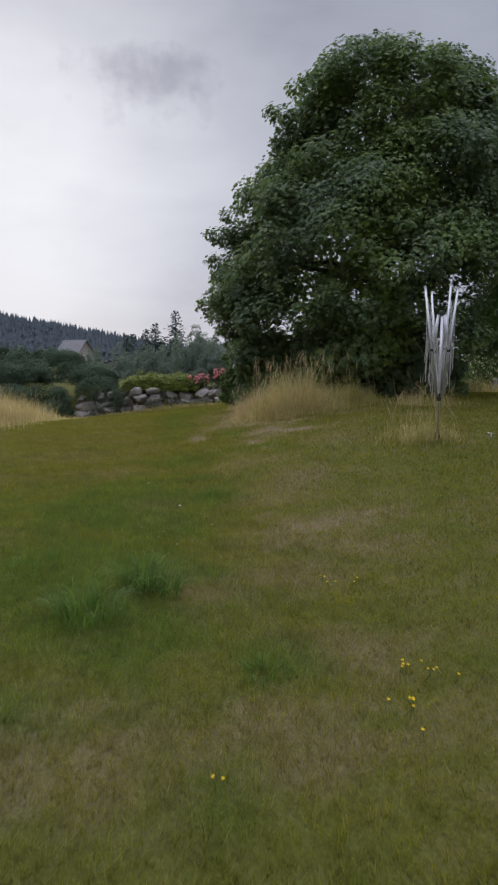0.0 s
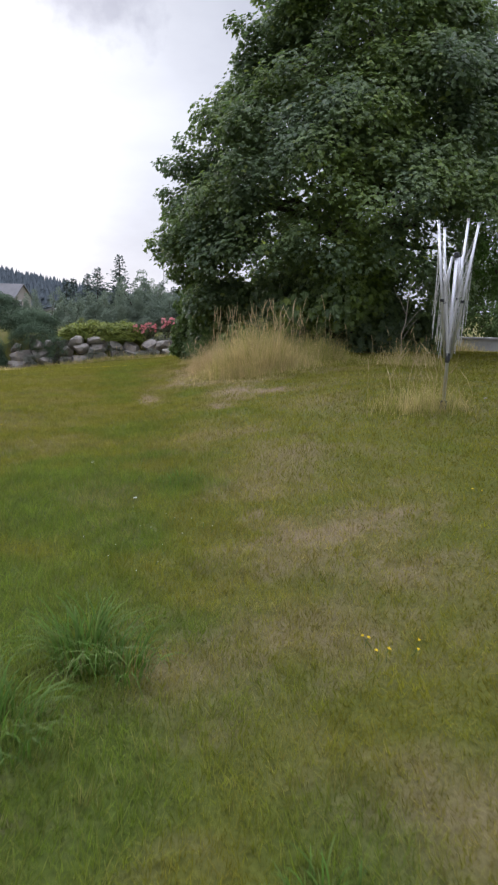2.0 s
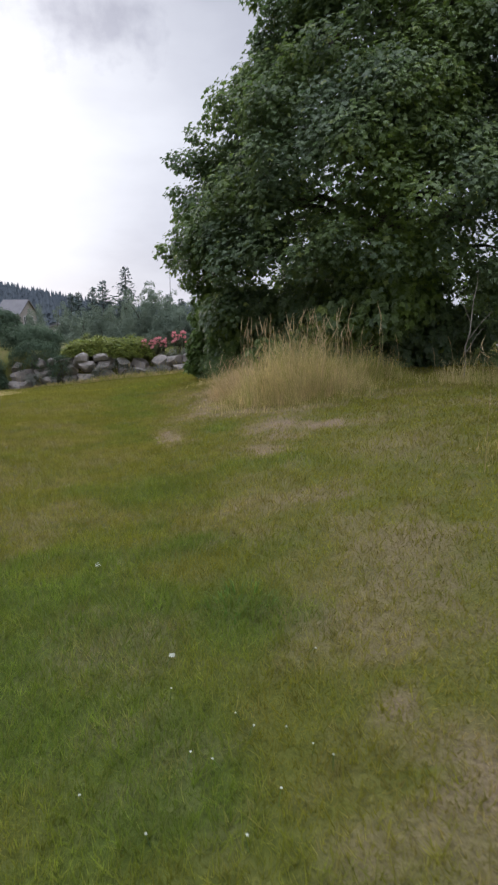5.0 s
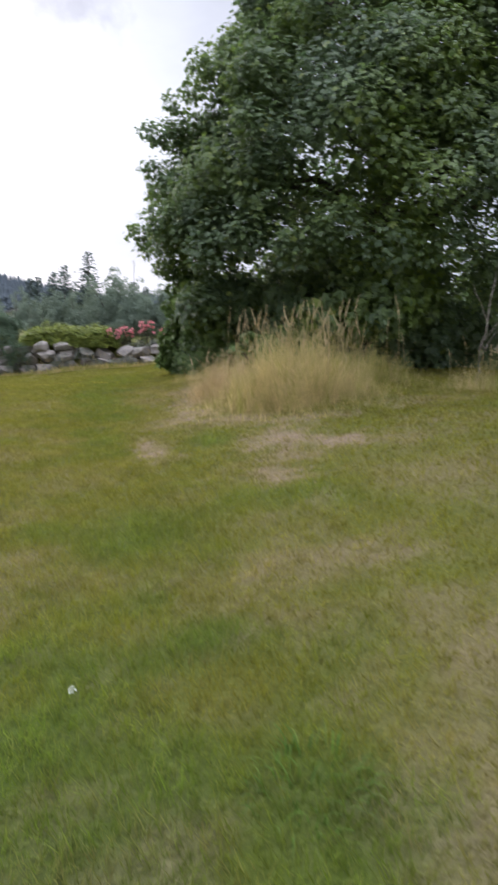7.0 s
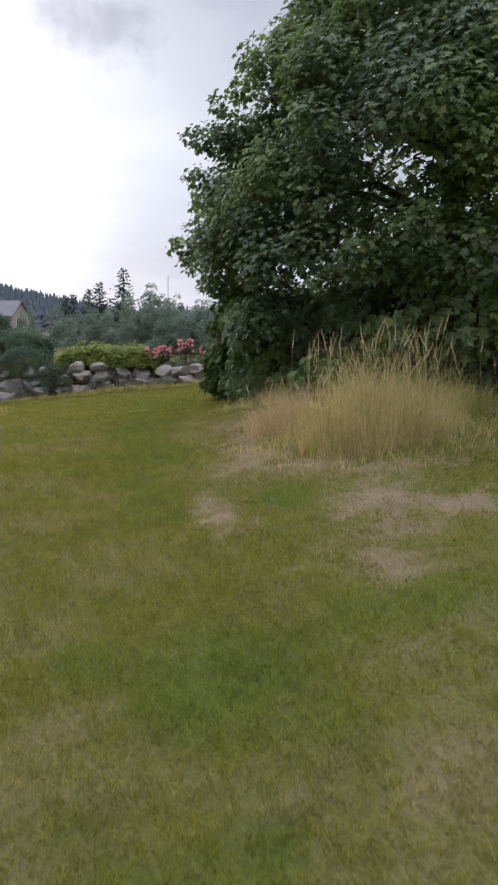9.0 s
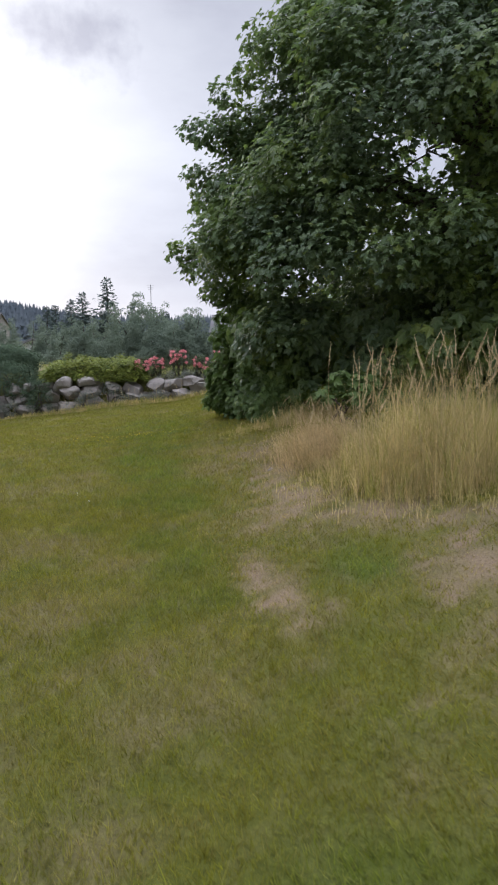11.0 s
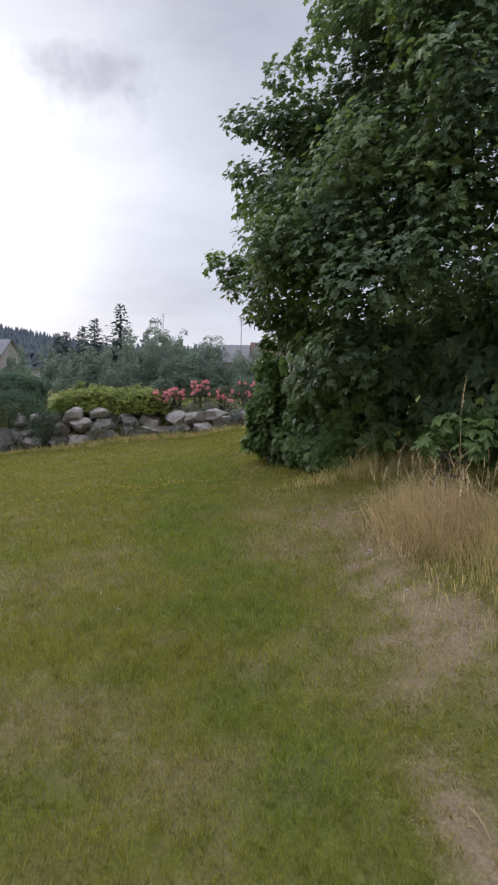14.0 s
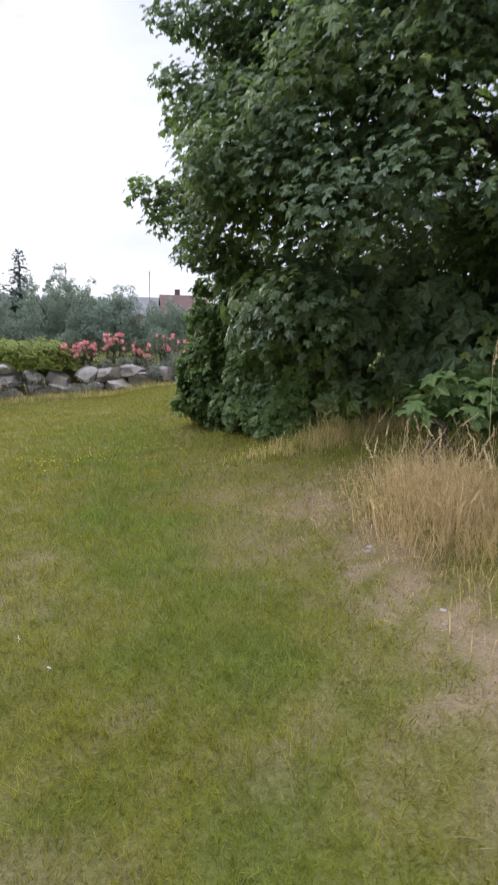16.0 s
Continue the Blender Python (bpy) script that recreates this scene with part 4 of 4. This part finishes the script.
def rose_bush(x0, y0, w, h, blooms, seed, label):
    rr = random.Random(seed)
    ob = leafy_shrub("rose_bush", label, x0, y0, mound(seed, 24, w, 0.35, h, 0.12, 0.22, 0.05), 75, 0.05, M_ROSELEAF, seed, OVAL, 8, "rose bush", "rose bushes in the bed")
    r = np.random.default_rng(seed)
    for i in range(blooms):
        c = np.array([x0 + rr.uniform(-w, w) * 0.9, y0 - rr.uniform(0.1, 0.5), hz(x0, y0) + h * rr.uniform(0.45, 1.05)])
        k = 26
        d = unit(r.normal(size=(k, 3)) + np.array([0, -0.4, 0.5]))
        me = leaves("blossom", OVAL, c + d * 0.03, d + r.normal(size=d.shape) * 0.3, np.cross(d, r.normal(size=d.shape)), np.full(k, 0.062), M_PETAL)
        part("blossom", me, parent=ob, label="pink-red blossom")


for i, (rx, rw, rh, rn, lab) in enumerate([
        (-2.60, 0.30, 0.60, 16, "low rose bush with pink blossom beside the juniper"), (-2.15, 0.32, 0.58, 22, "rose bush full of pink blossom beside the juniper"),
        (-1.35, 0.32, 0.78, 26, "rose bush with clusters of pink-red blossom above the wall"), (-0.62, 0.30, 0.66, 18, "rose bush with pink-red blossom on the bank"),
        (0.15, 0.40, 0.80, 14, "loose rose bush with red blossom on the bank"), (0.85, 0.35, 0.72, 16, "rose bush with a few red blooms near the maple")]):
    rose_bush(rx, 30.75 + 0.1 * (i % 3), rw, rh, rn, 91 + i, lab)
for i, (hx, hw, hh) in enumerate([(-1.75, 0.35, 0.45), (-0.95, 0.35, 0.5), (-0.2, 0.4, 0.6), (0.55, 0.4, 0.7), (1.3, 0.5, 0.8)]):
    leafy_shrub("grey_herb", "grey-brown herb cushion between the rose bushes", hx, 30.5, mound(330 + i, 18, hw, 0.3, hh, 0.10, 0.2, 0.05), 80, 0.05, M_LAVENDER, 340 + i, OVAL, 4, "herb", "herbs between the roses")

# ---- garden trees and distance ----
def plumes(seed, n, ax, ay, h):
    """Upright pointed growths that make up a loose tall bush."""
    rr = random.Random(seed)
    rows = []
    for i in range(max(6, n // 9)):
        px, py = rr.gauss(0, 0.48) * ax, rr.gauss(0, 0.45) * ay
        top = h * (1.05 - 0.45 * min(1, abs(px) / ax)) * rr.uniform(0.75, 1.05)
        for k in range(9):
            u = (k + 0.5) / 9
            rows.append((px + rr.gauss(0, 0.12), py + rr.gauss(0, 0.12), 0.1 + top * u, 0.16 + 0.36 * (1 - u) * rr.uniform(0.8, 1.2)))
    return rows


for i, (x0, y0, ax, ay, h, n, mat, lab) in enumerate([
        (-3.05, 39.5, 2.1, 1.6, 3.25, 170, M_GREY, "tall grey-green willow bush behind the bed"),
        (-0.8, 39.0, 2.1, 1.4, 2.45, 150, M_GREY, "grey-green willow bush behind the roses"),
        (1.3, 40.5, 1.7, 1.3, 1.95, 110, M_GREY, "pale grey-green bush near the houses"),
        (-5.6, 40.5, 2.0, 1.6, 2.2, 100, M_GREY, "soft grey-green bush behind the juniper"),
        (-1.6, 37.0, 2.3, 0.9, 1.55, 130, M_GREY, "low grey-green shrub in front of the willows"),
        (-10.6, 36.0, 1.7, 1.3, 1.6, 90, M_DARKSHRUB, "round dark shrub before the gabled house"),
        (-13.0, 35.5, 1.7, 1.4, 1.75, 90, M_DARKSHRUB, "dark rounded garden shrub"),
        (-9.3, 29.9, 1.0, 0.5, 1.45, 60, M_DARKSHRUB, "small dark shrub beside the boulder wall"),
        (-10.9, 29.8, 1.1, 0.6, 1.5, 60, M_DARKSHRUB, "dark shrub on the bank beyond the meadow"),
        (-12.7, 29.7, 1.2, 0.6, 1.6, 60, M_DARKSHRUB, "bushy dark shrub on the bank"),
        (-14.7, 29.6, 1.2, 0.6, 1.5, 60, M_DARKSHRUB, "dark spreading shrub on the bank"),
        (-7.6, 32.6, 1.1, 0.8, 0.85, 50, M_DARKSHRUB, "low dark shrub behind the boulder wall"),
        (-11.1, 32.0, 1.3, 0.9, 1.0, 70, M_DARKSHRUB, "low dark shrub beside the meadow"),
        (-13.3, 32.5, 1.5, 0.9, 1.1, 70, M_DARKSHRUB, "dark hedge shrub beyond the meadow"),
        (-15.8, 33.0, 1.6, 0.9, 0.9, 70, M_DARKSHRUB, "broad dark hedge shrub beyond the meadow"),
        (-16.5, 40.0, 2.4, 1.6, 1.4, 80, M_DARKSHRUB, "dark hedge bush by the low house"),
        (-7.9, 46.0, 1.6, 1.4, 2.0, 70, M_GREY, "pale bush in the garden behind the juniper"),
        (-11.6, 56.0, 2.6, 2.0, 3.6, 90, M_GREY, "broad pale deciduous bush far back"),
        (4.4, 44.0, 2.2, 1.6, 1.7, 70, M_DARKSHRUB, "dark hedge behind the maple")]):
    leafy_shrub("garden_bush", lab, x0, y0, plumes(110 + i, n, ax, ay, h) if mat == M_GREY else mound(110 + i, n, ax, ay, h, 0.26, 0.48), 190, 0.10, mat, 120 + i, FAR, 7, "bush", "bushes behind the bed")


def conifer(x0, y0, h, spread, seed, label, tiers=22):
    r = np.random.default_rng(seed)
    z0 = hz(x0, y0) - 0.1
    ob = thing("spruce_tree", Matrix.Identity(4), label, "spruce", "spruces behind the garden")
    bm = bmesh.new()
    tube(bm, [(x0, y0, z0), (x0, y0, z0 + h * 0.5), (x0, y0, z0 + h)], [h * 0.02, h * 0.012, 0.01], 8)
    part("trunk", bm, M_BARK, ob)
    c, t, s = [], [], []
    for i in range(tiers):
        f = (i + 0.5) / tiers
        z, rad = z0 + h * (0.12 + 0.86 * f), spread * (1 - f) ** 0.85 * r.uniform(0.7, 1.15) + 0.08
        for a in r.uniform(0, 6.283, 8 + int(9 * (1 - f))):
            w = np.array([math.cos(a), math.sin(a), 0.18 - 0.5 * (1 - f)])
            ln = rad * r.uniform(0.6, 1.1)
            for u in np.linspace(0.15, 1, max(3, int(ln * 9))):
                c.append((x0 + w[0] * ln * u, y0 + w[1] * ln * u, z + w[2] * ln * u + 0.14 * ln * u * u))
                t.append(w + r.normal(size=3) * 0.45)
                s.append((0.34 - 0.1 * u) * (0.6 + 0.5 * (1 - f)))
    c, t, s = np.array(c), np.array(t), np.array(s)
    part("branch_mass", leaves("branches", SPRAY, c, np.array([0, 0, 1.0]) + r.normal(size=c.shape) * 0.45, t, s * 1.35, M_FIR_HAZE), parent=ob)


for i, (x0, y0, h, sp) in enumerate([(-6.05, 55, 5.9, 1.7), (-7.9, 56, 5.0, 1.6), (-9.3, 60, 4.9, 1.3), (-10.8, 62, 4.7, 1.2), (-4.6, 62, 4.9, 1.2), (-3.2, 64, 4.8, 1.2), (-12.2, 66, 5.0, 1.2), (-2.2, 66, 4.6, 1.0)]):
    conifer(x0, y0, h, sp, 200 + i, "dark spruce with a pointed top behind the garden" if i > 1 else "tall dark spruce standing above the bushes")


def build_hill():
    """Far spruce forest on the hill: jagged tapering crowns, thousands, in one mesh."""
    r = np.random.default_rng(77)
    k = 5200
    x, y = r.uniform(-300, 60, k), r.uniform(215, 345, k)
    z = height(x, y) + 0.0
    h = r.uniform(6.0, 10.0, k)
    w = h * r.uniform(0.21, 0.32, k)
    v, f = [], []
    tiers = 4
    rings = []
    for j in range(tiers):
        for kind in (0, 1):
            u = j / tiers if kind == 0 else (j + 0.75) / tiers
            rad = (1 - j / tiers) if kind == 0 else (1 - (j + 0.75) / tiers) * 0.75
            rings.append((u, rad))
    sides = 5
    pts = [(math.cos(s * 1.2566 + i * 0.5) * rad * (1.2 if s % 2 else 0.85), math.sin(s * 1.2566 + i * 0.5) * rad * (1.2 if s % 2 else 0.85), u) for i, (u, rad) in enumerate(rings) for s in range(sides)] + [(0, 0, 1.0)]
    tr = []
    for i in range(len(rings) - 1):
        for s in range(sides):
            a, b, c, d = i * sides + s, i * sides + (s + 1) % sides, (i + 1) * sides + s, (i + 1) * sides + (s + 1) % sides
            tr += [(a, b, d), (a, d, c)]
    last = (len(rings) - 1) * sides
    tr += [(last + s, last + (s + 1) % sides, len(pts) - 1) for s in range(sides)]
    p = np.array(pts)
    ang = r.uniform(0, 6.283, k)
    ca, sa = np.cos(ang)[:, None], np.sin(ang)[:, None]
    V = np.stack([x[:, None] + (p[:, 0] * ca - p[:, 1] * sa) * w[:, None], y[:, None] + (p[:, 0] * sa + p[:, 1] * ca) * w[:, None], z[:, None] - 0.4 + p[:, 2] * h[:, None]], -1)
    F = np.array(tr)[None] + (np.arange(k) * len(pts))[:, None, None]
    # the forest's paleness is air haze, held in its base colour
    tagged(new("hill_forest", triangles("hill_forest", V, F, M_HILL_HAZE)), "spruce forest covering the far hillside, distance haze in its blue-grey colour", "forest", kind="stuff")


build_hill()


def house(name, x0, y0, w, d, eaves, ridge, turn, wall, roof, label, windows, z0=None, chimney=False):
    """A gabled house: walls, two roof slopes, windows with frame and pane on its front gable."""
    z0 = hz(x0, y0) if z0 is None else z0
    ob = thing(name, pose(x0, y0, z0, 0, 0, turn), label, "house")
    bm = bmesh.new()
    prof = [(-w / 2, -0.5), (w / 2, -0.5), (w / 2, eaves), (0, ridge), (-w / 2, eaves)]
    a, b = [bm.verts.new((x, -d / 2, z)) for x, z in prof], [bm.verts.new((x, d / 2, z)) for x, z in prof]
    bm.faces.new(a), bm.faces.new(b[::-1])
    for i in range(5):
        bm.faces.new((a[i], b[i], b[(i + 1) % 5], a[(i + 1) % 5]))
    part("wall", bm, wall, ob)
    for s in (-1, 1):
        bm = bmesh.new()
        sl = (ridge - eaves) / (w / 2)
        lo, hi, th = (s * (w / 2 + 0.35), eaves - 0.35 * sl + 0.02), (0, ridge + 0.02), 0.16
        ring = [bm.verts.new((x, y, z + t)) for y in (-d / 2 - 0.3, d / 2 + 0.3) for (x, z), t in ((lo, 0), (hi, 0), (hi, th), (lo, th))]
        for q in ((0, 1, 2, 3), (7, 6, 5, 4), (0, 4, 5, 1), (1, 5, 6, 2), (2, 6, 7, 3), (3, 7, 4, 0)):
            bm.faces.new([ring[k] for k in q])
        bmesh.ops.recalc_face_normals(bm, faces=bm.faces)
        part("roof", bm, roof, ob)
    for wx, wz, ww, wh in windows:
        bm = bmesh.new()
        box(bm, wx - ww / 2, wx + ww / 2, -d / 2 - 0.06, -d / 2 + 0.02, wz, wz + wh)
        win = part("window", bm, M_WHITEWALL, ob, "white window frame")
        for k in (-1, 1):
            bm = bmesh.new()
            box(bm, wx + k * ww / 4 - ww * 0.2, wx + k * ww / 4 + ww * 0.2, -d / 2 - 0.075, -d / 2 - 0.045, wz + 0.08, wz + wh - 0.08)
            part("pane", bm, M_GLASS, win, "dark glass pane")
    if chimney:
        bm = bmesh.new()
        box(bm, w * 0.12, w * 0.12 + 0.6, -0.3, 0.3, ridge - 1.0, ridge + 0.9, 0.03)
        part("chimney", bm, M_TILE, ob)
    return ob


house("gabled_house", -32.0, 122, 5.0, 4.5, 4.2, 6.4, 70, M_PLASTER, M_SLATE, "weathered pale gabled house with a grey roof", [(0.9, 2.2, 0.9, 1.6), (-0.9, 2.2, 0.9, 1.6)], -2.1)
house("white_shed", -12.4, 61, 2.2, 1.6, 1.3, 1.75, 4, M_WHITEWALL, M_SLATE, "small white shed among the garden bushes", [(0, 0.5, 0.7, 0.6)], -0.9)
house("low_house", -20.9, 50, 5.0, 6.0, 2.3, 3.0, 90, M_PLASTER, M_TILE, "low house with a dark roof behind the meadow", [(0, 0.4, 1.2, 0.8)], -1.9)
house("red_house", 5.6, 97, 5.0, 3.6, 3.4, 5.4, 80, M_REDWALL, M_SLATE, "reddish house with a grey roof beyond the bushes", [(-1.0, 0.8, 1.0, 1.2), (1.0, 0.8, 1.0, 1.2)], -1.9)
house("brick_roofed_house", 9.0, 94, 6.0, 4.0, 3.3, 5.7, 88, M_REDWALL, M_TILE, "house with a brown tiled roof and a chimney", [(-1.5, 0.8, 1.0, 1.2), (1.5, 0.8, 1.0, 1.2)], -1.9, chimney=True)
house("white_house", 13.6, 92, 5.0, 7.0, 5.2, 7.2, 6, M_WHITEWALL, M_TILE, "white plastered house partly behind the maple", [(-1.4, 3.0, 1.0, 1.2), (1.2, 3.0, 1.0, 1.2)], -1.9)

for x0, y0, top in ((5.3, 92, 6.6), (-4.4, 95, 7.4)):
    bm = bmesh.new()
    z0 = hz(x0, y0)
    h = top - z0
    tube(bm, [(x0, y0, z0), (x0, y0, z0 + h)], 0.045, 6)
    for k in range(3):
        tube(bm, [(x0 - 0.45 + 0.06 * k, y0, z0 + h - 0.25 * k - 0.1), (x0 + 0.45 - 0.06 * k, y0, z0 + h - 0.25 * k - 0.1)], 0.012, 5)
    tagged(part("antenna_mast", bm, M_STEEL), "thin grey antenna mast above the roofs", "antenna", "antenna masts")


# ---- small things in the lawn ----
def flower(x, y, h, size, material, petals, label, group, seed, stalk=M_LAWN):
    r = np.random.default_rng(seed)
    z0 = hz(x, y)
    ob = thing("wild_flower", Matrix.Identity(4), label, "flower", group)
    top = np.array([x + r.normal() * 0.02, y + r.normal() * 0.02, z0 + h])
    bm = bmesh.new()
    tube(bm, [(x, y, z0 - 0.01), tuple((np.array([x, y, z0]) + top) / 2 + r.normal(size=3) * 0.004), tuple(top)], 0.0016, 4, False)
    part("stalk", bm, M_SHRUB, ob)
    a = np.linspace(0, 6.283, petals, endpoint=False)
    t = np.stack([np.cos(a), np.sin(a), np.full(petals, 0.25)], 1)
    nrm = np.tile(np.array([[0.0, -0.25, 1.0]]), (petals, 1)) + r.normal(size=(petals, 3)) * 0.12
    part("petals", leaves("petals", OVAL, np.tile(top, (petals, 1)), nrm, t, np.full(petals, size), material), parent=ob)


YELLOW = [(0.75, 3.03), (0.73, 3.0), (0.76, 2.98), (0.74, 2.95), (0.86, 3.03), (0.84, 2.95), (0.87, 2.96), (0.9, 2.95), (0.96, 2.9), (0.62, 2.58), (0.68, 2.63), (0.69, 2.61), (0.67, 2.57), (0.7, 2.59), (0.69, 2.4),
          (0.48, 4.12), (0.52, 4.12), (0.51, 4.02), (0.54, 4.01), (0.64, 4.04), (0.67, 4.06), (-0.11, 2.06), (-0.1, 2.03), (-2.52, 9.32), (-2.45, 9.28), (-2.34, 9.16), (1.72, 5.86), (1.69, 5.9)]
for i, (x, y) in enumerate(YELLOW):
    flower(x, y, 0.060, 0.0088, M_YELLOW, 11, "small yellow hawkweed flower in the lawn", "yellow flowers in the lawn", 300 + i)
rf = random.Random(9)
for i in range(16):
    x, y = -0.40 + rf.gauss(0, 0.22), 5.5 + rf.gauss(0, 0.45)
    flower(x, y, 0.055, 0.0052, M_WHITE, 10, "small white clover bloom in the lawn", "white clover in the lawn", 340 + i)
flower(-0.70, 6.24, 0.05, 0.017, M_WHITE, 11, "white clover bloom standing in the lawn", "white clover in the lawn", 370)
for i in range(110):
    x, y = -2.3 + rf.gauss(0, 0.7), 18.7 + rf.gauss(0, 0.45)
    flower(x, y, 0.055, 0.010, M_YELLOW, 8, "small yellow flower in the far lawn", "yellow flowers before the wall", 380 + i)


def pebble(x, y, s, seed):
    rr = random.Random(seed)
    bm = bmesh.new()
    bmesh.ops.create_icosphere(bm, subdivisions=2, radius=1)
    o = Vector((seed, 0, 0))
    for v in bm.verts:
        v.co = v.co * (1 + 0.25 * noise.noise(v.co * 1.4 + o)) * s
        v.co.z *= 0.55
    tagged(part("stone", bm, M_STONE, at=pose(x, y, hz(x, y) + s * 0.05, 0, 0, rr.uniform(0, 180)), smooth=True), "small pale stone lying in the dry lawn", "stone", "stones in the lawn")


for i, (x, y, s) in enumerate([(-0.46, 14.76, 0.020), (-0.52, 13.76, 0.012), (-0.25, 14.9, 0.016), (-0.43, 14.81, 0.022), (-0.45, 13.89, 0.019), (3.2, 9.1, 0.035)]):
    pebble(x, y, s, 500 + i)


def litter(x, y, s, seed):
    """A crumpled pale leaf or scrap."""
    r = np.random.default_rng(seed)
    k = 5
    c = np.array([x, y, hz(x, y) + 0.05]) + r.normal(size=(k, 3)) * np.array([s * 0.3, s * 0.3, 0.006])
    me = leaves("pale_scrap", OVAL, c, r.normal(size=(k, 3)) * 0.5 + np.array([0, 0, 1]), r.normal(size=(k, 3)), np.full(k, s), M_WHITE)
    tagged(part("pale_scrap", me), "crumpled whitish dry leaf scrap lying on the lawn", "litter")


litter(-1.13, 7.25, 0.021, 1)
litter(3.2, 8.6, 0.06, 2)
litter(-0.2, 17.6, 0.04, 3)
litter(-2.45, 14.10, 0.010, 4)
litter(-2.30, 13.82, 0.012, 5)


def twig(points, seed):
    bm = bmesh.new()
    for a, b in zip(points, points[1:]):
        limb(bm, (*a, hz(*a) + 0.030), (*b, hz(*b) + 0.034), 0.0035, 0.002, random.Random(seed), 3, 0.004)
    tagged(part("twig", bm, M_DEAD), "thin brown dry twig lying on the dry lawn", "twig", "twigs on the lawn")


twig([(-0.93, 11.84), (-0.94, 11.68)], 1)
twig([(-0.99, 11.76), (-0.96, 11.73)], 2)
twig([(-0.94, 11.84), (-0.93, 11.73)], 3)


def straw_litter(name, spots, count, seed):
    """Dead stalks that lie flat on the worn ground."""
    r = np.random.default_rng(seed)
    i = r.integers(0, len(spots), count)
    c = np.array(spots)[i]
    x, y = c[:, 0] + r.normal(size=count) * c[:, 2], c[:, 1] + r.normal(size=count) * c[:, 3]
    place = np.stack([x, y, height(x, y) + r.uniform(0.008, 0.030, count)], 1)
    tips = np.stack([r.normal(size=count), r.normal(size=count), r.normal(size=count) * 0.12], 1)
    nrm = np.array([0, 0, 1.0]) + r.normal(size=(count, 3)) * 0.3
    shape = (FAR[0] * np.array([0.035, 1, 0.4]), FAR[1])
    me = leaves(name, shape, place, nrm, tips, r.uniform(0.03, 0.10, count), M_DEAD)
    tagged(new(name, me), "dead straw stalks scattered over the worn ground", "straw", kind="stuff")


straw_litter("straw_litter", [(-0.40, 13.5, 0.22, 0.55), (0.05, 12.65, 0.5, 0.22), (-0.70, 12.75, 0.28, 0.28), (0.34, 11.3, 0.28, 0.32), (0.78, 10.86, 0.3, 0.15), (0.10, 10.02, 0.14, 0.2), (-0.92, 11.5, 0.11, 0.45), (-0.38, 14.6, 0.22, 0.5), (-0.48, 15.7, 0.3, 0.4), (2.1, 12.4, 0.4, 0.2), (-1.0, 12.1, 0.16, 0.25)], 5200, 61)
